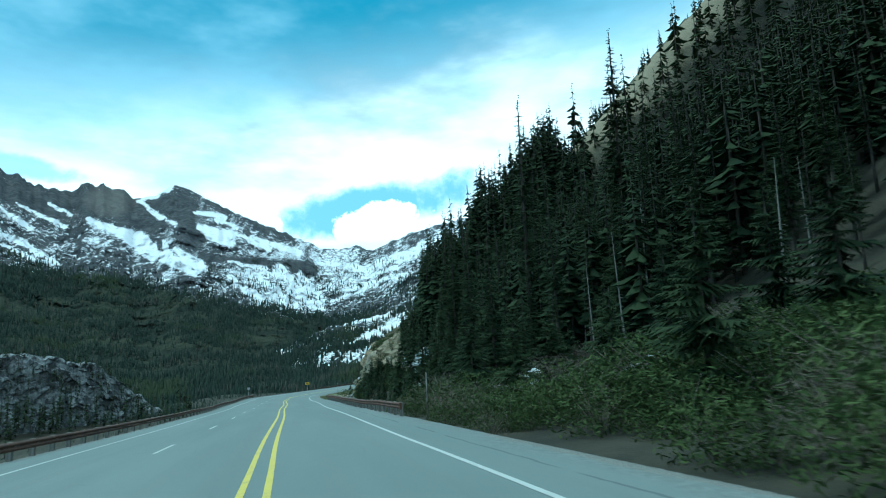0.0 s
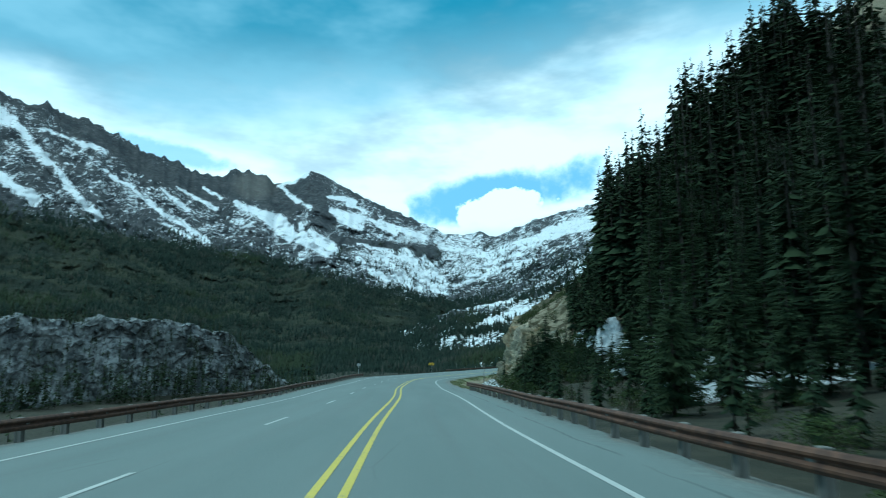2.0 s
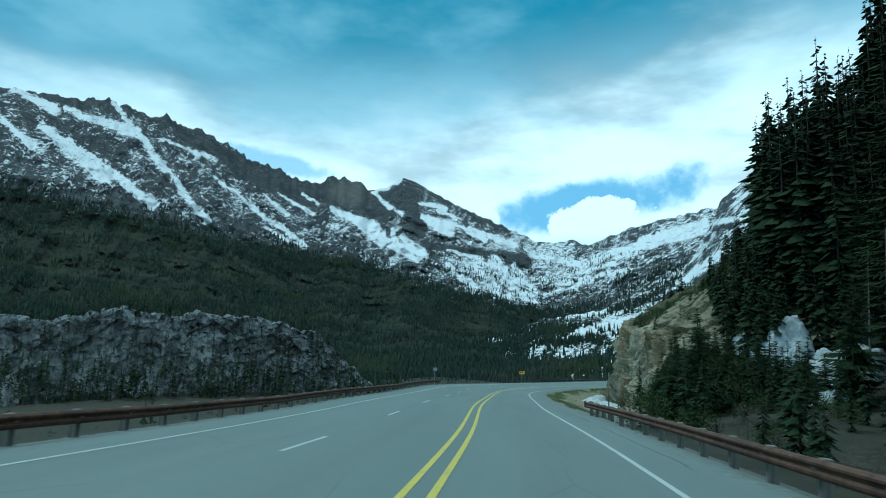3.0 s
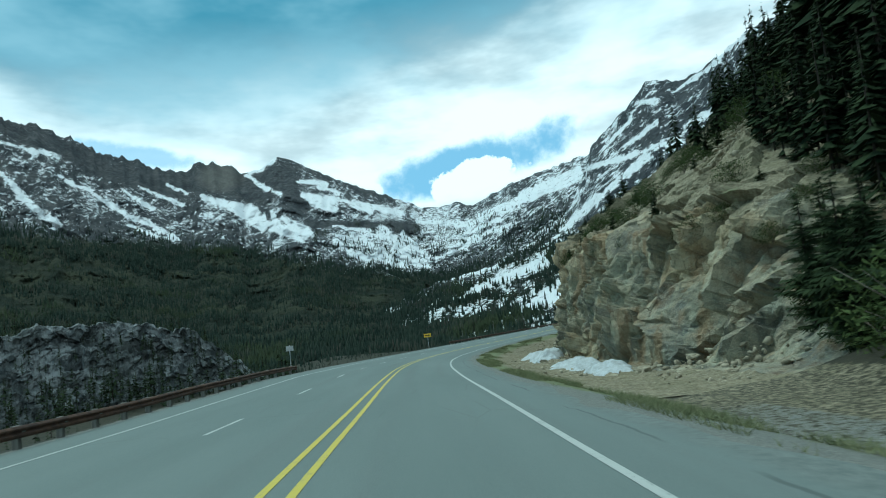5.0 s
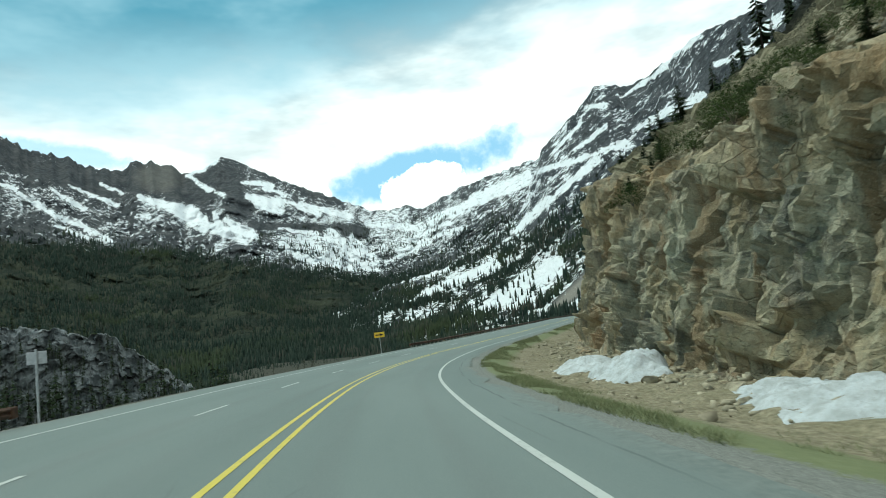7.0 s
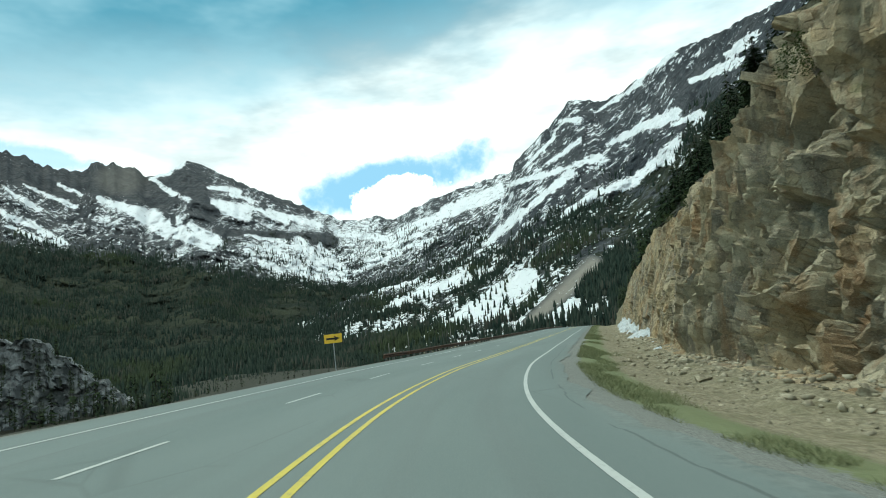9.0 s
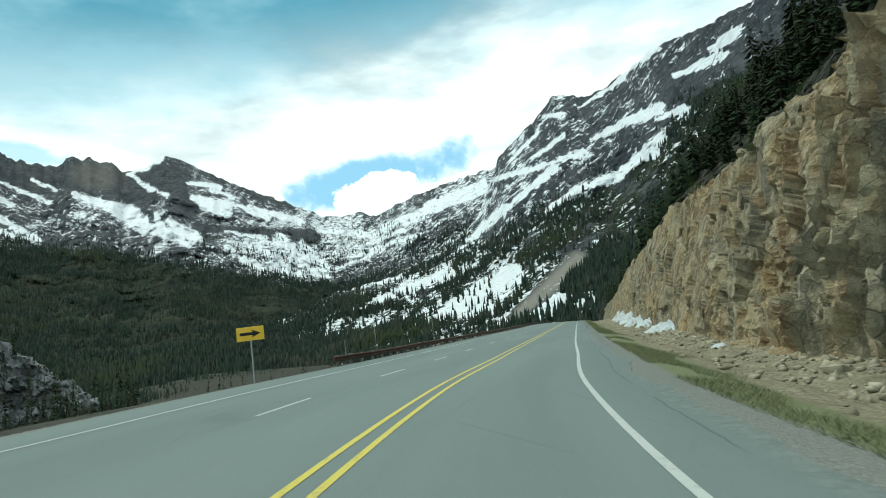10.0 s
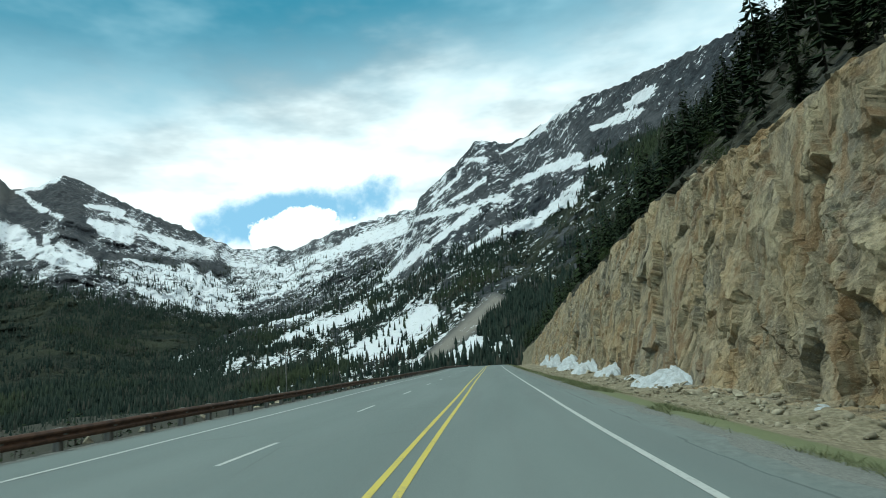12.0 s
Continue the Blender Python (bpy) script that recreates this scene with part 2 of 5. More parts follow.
def make_mountain(name, rock1, rock2):
    """Rock, snow and woodland floor by the shares kept on the mesh, broken up by finer noise."""
    m, nt, b, pos = material(name)
    snow, wood, scree = attr(nt, "snow"), attr(nt, "wood"), attr(nt, "scree")
    f1 = noise_at(nt, pos, 0.012, 6.0, 0.65)
    f2 = noise_at(nt, pos, 0.05, 5.0, 0.65)
    c = mixc(nt, ramp(nt, f1, 0.35, 0.65), rock1, rock2)
    f4 = noise_at(nt, pos, 0.11, 6.0, 0.7, (1.0, 1.0, 0.6))
    c = mixc(nt, ramp(nt, f2, 0.38, 0.62, 0.0, 0.7), c, (0.030, 0.033, 0.038))
    c = mixc(nt, ramp(nt, f4, 0.5, 0.68, 0.0, 0.6), c, (0.150, 0.156, 0.162))
    c = mixc(nt, scree, c, mixc(nt, f2, (0.21, 0.20, 0.175), (0.30, 0.285, 0.25)))
    grn = mixc(nt, ramp(nt, f1, 0.35, 0.7), (0.020, 0.027, 0.021), (0.046, 0.052, 0.034))
    grn = mixc(nt, ramp(nt, f2, 0.5, 0.8, 0.0, 0.5), grn, (0.056, 0.055, 0.040))
    c = mixc(nt, ramp(nt, mth(nt, "ADD", wood, mth(nt, "MULTIPLY", mth(nt, "SUBTRACT", f2, 0.5), 0.9)), 0.42, 0.58), c, grn)
    f3 = noise_at(nt, pos, 0.022, 6.0, 0.7, (1.0, 1.0, 2.2))
    s = mth(nt, "ADD", snow, mth(nt, "MULTIPLY", mth(nt, "SUBTRACT", f2, 0.5), 1.4))
    s = mth(nt, "ADD", s, mth(nt, "MULTIPLY", mth(nt, "SUBTRACT", f3, 0.5), 1.1))
    s = mth(nt, "ADD", s, mth(nt, "MULTIPLY", mth(nt, "SUBTRACT", f4, 0.5), 1.1))
    f5 = noise_at(nt, pos, 0.20, 5.0, 0.75)
    s = mth(nt, "ADD", s, mth(nt, "MULTIPLY", mth(nt, "SUBTRACT", f5, 0.5), 1.0))
    c = mixc(nt, ramp(nt, s, 0.48, 0.53), c, (0.82, 0.85, 0.88))
    set_in(nt, b, "Base Color", c)
    set_in(nt, b, "Specular IOR Level", 0.03)
    bump(nt, b, mth(nt, "ADD", f1, mth(nt, "ADD", mth(nt, "MULTIPLY", f2, 0.5), mth(nt, "MULTIPLY", f4, 0.22))), 1.0, 22.0)
    return m


def make_hill():
    """Woodland floor, talus and grass on the slope beside the road, by the shares on the mesh."""
    m, nt, b, pos = material("hillside")
    grass, talus = attr(nt, "grass"), attr(nt, "talus")
    f1 = noise_at(nt, pos, 0.5, 5.0, 0.6)
    f2 = noise_at(nt, pos, 6.0, 5.0, 0.65)
    c = mixc(nt, ramp(nt, f1, 0.3, 0.7), (0.018, 0.020, 0.013), (0.044, 0.042, 0.028))
    t = mixc(nt, ramp(nt, f2, 0.3, 0.7), (0.135, 0.120, 0.078), (0.295, 0.262, 0.178))
    t = mixc(nt, ramp(nt, f1, 0.45, 0.75, 0.0, 0.6), t, (0.15, 0.14, 0.08))
    c = mixc(nt, ramp(nt, mth(nt, "ADD", talus, mth(nt, "MULTIPLY", mth(nt, "SUBTRACT", f2, 0.5), 0.5)), 0.4, 0.6), c, t)
    g = mixc(nt, f2, (0.105, 0.13, 0.06), (0.20, 0.215, 0.115))
    c = mixc(nt, ramp(nt, mth(nt, "ADD", grass, mth(nt, "MULTIPLY", mth(nt, "SUBTRACT", f2, 0.5), 0.8)), 0.35, 0.65), c, g)
    gravel = mth(nt, "ADD", attr(nt, "gravel"), mth(nt, "MULTIPLY", mth(nt, "SUBTRACT", f2, 0.5), 0.9))
    c = mixc(nt, ramp(nt, gravel, 0.4, 0.6), c, mixc(nt, ramp(nt, noise_at(nt, pos, 26.0, 5.0, 0.75), 0.30, 0.70), (0.085, 0.09, 0.082), (0.25, 0.26, 0.235)))
    set_in(nt, b, "Base Color", c)
    bump(nt, b, mth(nt, "ADD", f1, mth(nt, "MULTIPLY", f2, 0.4)), 0.8, 0.15)
    return m


def make_snow():
    m, nt, b, pos = material("old_snow")
    n = noise_at(nt, pos, 2.2, 5.0, 0.6)
    n2 = noise_at(nt, pos, 14.0, 4.0, 0.7)
    c = mixc(nt, ramp(nt, n, 0.35, 0.7), (0.58, 0.62, 0.64), (0.40, 0.425, 0.425))
    c = mixc(nt, ramp(nt, n2, 0.52, 0.68, 0.0, 0.55), c, (0.33, 0.33, 0.31))
    set_in(nt, b, "Base Color", c)
    set_in(nt, b, "Roughness", 0.7)
    bump(nt, b, mth(nt, "ADD", n, mth(nt, "MULTIPLY", n2, 0.5)), 0.9, 0.15)
    return m


def make_leaf(name, c1, c2):
    m, nt, b, pos = material(name)
    isl = node(nt, "ShaderNodeNewGeometry").outputs["Random Per Island"]
    rnd = node(nt, "ShaderNodeObjectInfo").outputs["Random"]
    f = mth(nt, "ADD", mth(nt, "MULTIPLY", isl, 0.6), mth(nt, "MULTIPLY", rnd, 0.4))
    set_in(nt, b, "Base Color", mixc(nt, f, c1, c2))
    set_in(nt, b, "Roughness", 0.9)
    set_in(nt, b, "Specular IOR Level", 0.06)
    return m


def make_outcrop():
    m, nt, b, pos = material("grey_outcrop_rock")
    n = noise_at(nt, pos, 0.16, 8.0, 0.66, (1.0, 1.0, 0.5))
    big = noise_at(nt, pos, 0.045, 4.0, 0.55)
    c = mixc(nt, ramp(nt, n, 0.38, 0.62), (0.060, 0.068, 0.072), (0.27, 0.285, 0.29))
    c = mixc(nt, ramp(nt, big, 0.46, 0.58, 0.0, 0.5), c, (0.045, 0.052, 0.048))
    c = mixc(nt, ramp(nt, noise_at(nt, pos, 0.5, 6.0, 0.7, (1.0, 1.0, 0.35)), 0.52, 0.66, 0.0, 0.7), c, (0.05, 0.058, 0.058))
    set_in(nt, b, "Base Color", c)
    bump(nt, b, n, 1.0, 1.2)
    return m


def make_far_leaf(name, c1, c2):
    """Forest needles whose tone drifts over the slope: dark, olive and grey-brown stands."""
    m, nt, b, pos = material(name)
    isl = node(nt, "ShaderNodeNewGeometry").outputs["Random Per Island"]
    c = mixc(nt, isl, c1, c2)
    stand = noise_at(nt, pos, 0.0045, 5.0, 0.6, (1.0, 1.0, 2.5))
    brown = noise_at(nt, pos, 0.016, 4.0, 0.6)
    c = mixc(nt, ramp(nt, stand, 0.52, 0.66, 0.0, 0.75), c, (0.040, 0.052, 0.025))
    c = mixc(nt, mth(nt, "MULTIPLY", ramp(nt, brown, 0.50, 0.64, 0.0, 0.8), ramp(nt, isl, 0.2, 0.8)), c, (0.060, 0.058, 0.047))
    set_in(nt, b, "Base Color", c)
    set_in(nt, b, "Specular IOR Level", 0.04)
    return m


M_ASPHALT = make_asphalt()
M_YELLOW = make_paint("yellow_road_paint", (0.54, 0.45, 0.075), 0.6)
M_WHITE = make_paint("white_road_paint", (0.43, 0.455, 0.43), 0.6)
M_CLIFF = make_cliff()
M_MTN = make_mountain("mountain_rock", (0.055, 0.062, 0.070), (0.110, 0.114, 0.116))
M_MTN2 = make_mountain("dark_mountain_rock", (0.050, 0.058, 0.067), (0.100, 0.106, 0.112))
M_HILL = make_hill()
M_SNOW = make_snow()
M_NEEDLE = make_leaf("conifer_needles", (0.012, 0.021, 0.012), (0.040, 0.056, 0.025))
M_NEEDLE_FAR = make_far_leaf("far_conifer_needles", (0.014, 0.024, 0.020), (0.034, 0.047, 0.036))
M_BUSH = make_leaf("shrub_leaves", (0.024, 0.040, 0.014), (0.085, 0.110, 0.040))
M_TWIG = simple("bare_twigs", (0.10, 0.085, 0.065), (0.20, 0.175, 0.14), 6.0)
M_GRASS = make_leaf("verge_grass", (0.10, 0.122, 0.058), (0.215, 0.222, 0.122))
M_BARK = simple("conifer_bark", (0.025, 0.022, 0.018), (0.06, 0.052, 0.042), 8.0, stretch=(1, 1, 0.2))
M_SNAG = simple("bleached_dead_wood", (0.12, 0.115, 0.10), (0.24, 0.23, 0.205), 8.0, stretch=(1, 1, 0.15))
M_RUST = simple("weathered_steel", (0.052, 0.029, 0.021), (0.115, 0.062, 0.039), 5.0, rough=0.7, bump_s=0.2, dist=0.004, metal=0.35, spec=0.3)
M_POST = simple("grey_weathered_timber", (0.10, 0.098, 0.088), (0.22, 0.215, 0.195), 9.0, stretch=(1, 1, 0.15), dist=0.01)
M_GALV = simple("galvanised_steel", (0.36, 0.37, 0.38), (0.48, 0.49, 0.50), 7.0, rough=0.5, metal=0.6, dist=0.002, spec=0.4)
M_SIGN = simple("yellow_sign_sheeting", (0.80, 0.50, 0.03), (0.86, 0.56, 0.05), 3.0, rough=0.45, bump_s=0.05, dist=0.001, spec=0.4)
M_BLACK = simple("black_sign_print", (0.012, 0.012, 0.012), (0.02, 0.02, 0.02), 5.0, rough=0.5, bump_s=0.05, dist=0.001)
M_GREYROCK = make_outcrop()
M_STONE = simple("loose_rock", (0.20, 0.175, 0.12), (0.42, 0.38, 0.28), 1.6, bump_s=0.7, dist=0.05)


# ---- the road's line: s metres along it, lat metres to the right of the yellow lines, h metres above it ----
LINE = np.array([
    (25.29, -75.77, 4.10), (-0.37, 0.05, -1.46), (-6.26, 17.28, -2.74), (-12.14, 34.92, -4.10), (-17.49, 50.45, -5.30), (-22.82, 66.80, -6.50), (-28.53, 83.03, -7.67), (-33.17, 97.67, -8.73), (-37.56, 111.79, -9.76), (-41.49, 125.68, -10.74), (-44.53, 139.66, -11.67), (-46.08, 153.92, -12.48), (-45.73, 168.22, -13.13), (-44.13, 181.77, -13.70), (-42.49, 195.00, -14.24), (-40.35, 210.99, -14.84), (-37.65, 231.30, -15.57), (-31.00, 280.00, -17.35), (-24.01, 330.42, -19.10), (-9.91, 424.89, -23.20), (4.70, 523.80, -28.00), (19.30, 622.70, -34.00), (34.00, 722.00, -41.00)])


def spline(pts, per=24):
    p = np.vstack([2 * pts[0] - pts[1], pts, 2 * pts[-1] - pts[-2]])
    t = np.linspace(0, 1, per, endpoint=False)[:, None]
    out = []
    for i in range(1, len(p) - 2):
        a, b, c, d = p[i - 1], p[i], p[i + 1], p[i + 2]
        out.append(0.5 * (2 * b + (c - a) * t + (2 * a - 5 * b + 4 * c - d) * t**2 + (3 * b - a - 3 * c + d) * t**3))
    return np.vstack(out + [pts[-1:]])


CURVE = spline(LINE)
CUM = np.r_[0, np.cumsum(np.linalg.norm(np.diff(CURVE[:, :2], axis=0), axis=1))]
CUM -= CUM[24]
TAN = np.gradient(CURVE[:, :2], CUM, axis=0)
TAN /= np.linalg.norm(TAN, axis=1)[:, None]
S_END = CUM[-1]


def bank(s, lat):
    """The fall of the surface across the road at lat."""
    left = np.interp(s, [82, 106, 128, 148, 172, 205], [0.032, 0.004, -0.040, -0.034, -0.010, -0.012])
    right = np.interp(s, [82, 112, 160, 184], [-0.022, -0.038, -0.038, -0.004])
    return left * np.clip(lat, -9, 0) + right * np.clip(lat, 0, 7)


def at(s, lat, h):
    """World places for arrays of road places."""
    s, lat, h = np.broadcast_arrays(np.asarray(s, float), lat, h)
    x, y, z = (np.interp(s, CUM, CURVE[:, k]) for k in range(3))
    tx, ty = np.interp(s, CUM, TAN[:, 0]), np.interp(s, CUM, TAN[:, 1])
    return np.stack([x + ty * lat, y - tx * lat, z + h + bank(s, lat)], -1)


def heading(s):
    return math.degrees(math.atan2(-np.interp(s, CUM, TAN[:, 0]), np.interp(s, CUM, TAN[:, 1])))


def place(s, lat, h=0.0, turn=0.0):
    x, y, z = at(s, lat, h)
    return pose(x, y, z, 0, 0, heading(s) + turn)


# ---- noise on arrays ----
def hash3(i, j, k, seed=0):
    n = (i.astype(np.int64) * 73856093) ^ (j.astype(np.int64) * 19349663) ^ (k.astype(np.int64) * 83492791) ^ (seed * 2654435761 & 0x7FFFFFFF)
    n = (n ^ (n >> 13)) * 1274126177 & 0x7FFFFFFF
    n = (n ^ (n >> 15)) * 668265263 & 0x7FFFFFFF
    return ((n ^ (n >> 11)) & 0xFFFFF) / float(0xFFFFF)


def vnoise(p, seed=0):
    i = np.floor(p).astype(np.int64)
    f = p - i
    f = f * f * (3 - 2 * f)
    out = 0
    for a in (0, 1):
        for b in (0, 1):
            for c in (0, 1):
                w = (f[..., 0] if a else 1 - f[..., 0]) * (f[..., 1] if b else 1 - f[..., 1]) * (f[..., 2] if c else 1 - f[..., 2])
                out = out + w * hash3(i[..., 0] + a, i[..., 1] + b, i[..., 2] + c, seed)
    return out


def fbm(p, octaves=4, seed=0, gain=0.5, ridged=False):
    out, amp, tot = 0, 1.0, 0
    for o in range(octaves):
        n = vnoise(p * 2.03**o + o * 17.3, seed + o)
        if ridged:
            n = 1 - np.abs(2 * n - 1)
        out, tot, amp = out + amp * n, tot + amp, amp * gain
    return out / tot


def cells(p, seed=0):
    """The nearest jittered cell: its random value and the offset from its middle."""
    base = np.floor(p).astype(np.int64)
    best = np.full(p.shape[:-1], 1e9)
    val, off = np.zeros(p.shape[:-1]), np.zeros(p.shape)
    for a in (-1, 0, 1):
        for b in (-1, 0, 1):
            for c in (-1, 0, 1):
                i, j, k = base[..., 0] + a, base[..., 1] + b, base[..., 2] + c
                q = np.stack([i + hash3(i, j, k, seed), j + hash3(i, j, k, seed + 1), k + hash3(i, j, k, seed + 2)], -1)
                d = p - q
                e = (d * d).sum(-1)
                near = e < best
                best = np.where(near, e, best)
                val = np.where(near, hash3(i, j, k, seed + 3), val)
                off = np.where(near[..., None], d, off)
    return val, off


def facets(p, seed, lean):
    """Split blocks: flat tilted faces that break straight into their neighbours; the height and a random value for each block."""
    val, d = cells(p, seed)
    way = np.stack([val * 7.3 % 1, val * 13.7 % 1, val * 23.1 % 1], -1) - 0.5
    return val - 0.5 + lean * (d * way).sum(-1), val


# ---- mesh helpers ----
def mesh_of(name, verts, faces, mats, smooth=False, attrs=(), uv=None):
    me = bpy.data.meshes.new(name)
    me.from_pydata(np.asarray(verts).reshape(-1, 3).tolist(), [], faces if isinstance(faces, list) else faces.tolist())
    for m in mats if isinstance(mats, (list, tuple)) else [mats]:
        me.materials.append(m)
    if smooth:
        me.shade_smooth()
    for key, values in dict(attrs).items():
        a = me.attributes.new(key, "FLOAT", "POINT")
        a.data.foreach_set("value", np.ascontiguousarray(np.asarray(values, np.float32).ravel()))
    if uv is not None:
        layer = me.uv_layers.new(name="road")
        idx = np.zeros(len(me.loops), np.int32)
        me.loops.foreach_get("vertex_index", idx)
        layer.data.foreach_set("uv", np.ascontiguousarray(np.asarray(uv, np.float32).reshape(-1, 2)[idx].ravel()))
    return me


def grid_faces(nu, nv, flip=False):
    i = np.arange((nu - 1) * nv).reshape(nu - 1, nv)[:, :-1].ravel()
    q = np.stack([i, i + 1, i + nv + 1, i + nv], 1)
    return q[:, ::-1] if flip else q


def part(name, me, parent, label=""):
    """A mesh as one part under a thing or a part."""
    ob = new(name, me)
    ob.parent = parent
    if label:
        tagged(ob, label)
    return ob


def bm_mesh(name, bm, mat, smooth=False):
    me = bpy.data.meshes.new(name)
    bm.to_mesh(me)
    bm.free()
    me.materials.append(mat)
    if smooth:
        me.shade_smooth()
    return me


def box_bm(bm, sx, sy, sz, x=0, y=0, z=0, bev=0.0, rot=None):
    r = bmesh.ops.create_cube(bm, size=1.0, matrix=Matrix.Translation((x, y, z)) @ (rot or Matrix()) @ Matrix.Diagonal((sx, sy, sz, 1)))
    if bev:
        vs = set(r["verts"])
        bmesh.ops.bevel(bm, geom=[e for e in bm.edges if e.verts[0] in vs and e.verts[1] in vs], offset=bev, segments=1, affect="EDGES")


def tube(pts, radii, sides=7):
    """Vertices and faces of a tapered tube along points."""
    pts = np.asarray(pts, float)
    d = np.gradient(pts, axis=0)
    d /= np.linalg.norm(d, axis=1)[:, None] + 1e-9
    ref = np.where(np.abs(d[:, 2:3]) > 0.9, [[1.0, 0, 0]], [[0, 0, 1.0]])
    u = np.cross(d, ref)
    u /= np.linalg.norm(u, axis=1)[:, None]
    v = np.cross(d, u)
    a = np.linspace(0, 2 * np.pi, sides, endpoint=False)
    ring = pts[:, None] + np.asarray(radii)[:, None, None] * (np.cos(a)[None, :, None] * u[:, None] + np.sin(a)[None, :, None] * v[:, None])
    faces = []
    for i in range(len(pts) - 1):
        for j in range(sides):
            k = (j + 1) % sides
            faces.append((i * sides + j, i * sides + k, (i + 1) * sides + k, (i + 1) * sides + j))
    faces.append(tuple(range(sides))[::-1])
    faces.append(tuple((len(pts) - 1) * sides + j for j in range(sides)))
    return ring.reshape(-1, 3), faces


class Bag:
    """Gathers pieces into one list of vertices and faces."""

    def __init__(self):
        self.v, self.f, self.n = [], [], 0

    def add(self, verts, faces):
        verts = np.asarray(verts, float).reshape(-1, 3)
        self.v.append(verts)
        self.f += [tuple(i + self.n for i in f) for f in faces]
        self.n += len(verts)

    def mesh(self, name, mats, smooth=False):
        return mesh_of(name, np.vstack(self.v), self.f, mats, smooth)


# ---- road ----
def left_edge(s):
    return np.interp(s, [95, 128, 200, 240], [-6.55, -6.6, -6.6, -6.9])


def lane_edge(s):
    return np.interp(s, [100, 128], [-3.2, -3.35])


def build_road():
    s = np.arange(-78, S_END, 0.8)
    lat = np.array([-8.3, -6.55, -3.2, 0.0, 3.6, 4.4, 5.3])
    S, L = np.meshgrid(s, lat, indexing="ij")
    edge = np.where(np.abs(L - 5.3) < 0.01, (fbm(np.stack([S * 0.6, S * 0, S * 0], -1), 4, 5, 0.65) - 0.5) * 1.0 - 0.15, 0)
    edge = edge + np.where(L > 5, np.interp(S, [88, 98], [0.55, 0.0]), 0)
    P = at(S, L + edge, 0.0)
    road = tagged(new("road", mesh_of("road", P, grid_faces(len(s), len(lat), True), M_ASPHALT, True, uv=np.stack([L, S], -1))),
                  "grey worn asphalt mountain highway with painted lines", "road", kind="structure")

    def stripe(name, l0, l1, s0, s1, mat, label=""):
        ss = np.arange(s0, s1 + 0.01, min(1.5, s1 - s0))
        v = np.stack([at(ss, l0(ss) if callable(l0) else l0, 0.006), at(ss, l1(ss) if callable(l1) else l1, 0.006)], 1)
        part(name, mesh_of(name, v, grid_faces(len(ss), 2, True), mat), road, label)

    stripe("centre_line", -0.24, -0.13, -78, S_END - 4, M_YELLOW, "yellow painted no-passing line")
    stripe("centre_line", 0.13, 0.24, -78, S_END - 4, M_YELLOW, "yellow painted no-passing line")
    stripe("edge_line", 3.55, 3.67, -78, S_END - 4, M_WHITE, "white painted edge line")
    stripe("edge_line", lambda s: left_edge(s) - 0.06, lambda s: left_edge(s) + 0.06, -78, S_END - 4, M_WHITE, "white painted edge line")
    dashes = [31, 43.2, 54.5, 66, 77.7, 89.2, 101.3, 112.3, 123.8, 134.2, 144.4, 154.6, 163.9, 172.9, 181.8, 190.4, 199.2, 210.3]
    dashes += [19 - 11.7 * k for k in range(7)] + [221.5 + 11.7 * k for k in range(24)]
    for s0 in dashes:
        stripe("lane_dash", lambda s: lane_edge(s) - 0.055, lambda s: lane_edge(s) + 0.055, s0, s0 + 3.05, M_WHITE)


build_road()


# ---- the slope on the right: woods, then the rock cut ----
def cliff_share(s):
    return np.interp(s, [98, 122], [0, 1])


def base_lat(s):
    return np.interp(s, [100, 122, 140, 160, 178, 190, 205, 235, 277, 330, 415, 450, 640], [15, 14.2, 14.0, 14.6, 13.5, 12.6, 13.4, 13.6, 14.0, 14.6, 16.5, 17.0, 17.0])


def cut_height(s):
    return np.interp(s, [98, 112, 122, 132, 143, 152, 165, 178, 190, 202, 215, 232, 245, 262, 285, 312, 340, 380, 415, 450, 600], [3, 7, 7.5, 8.5, 9.3, 10.3, 12.2, 13.5, 12.5, 12.5, 13, 14.3, 15.3, 15, 14, 13.5, 13, 12, 11, 10, 8])


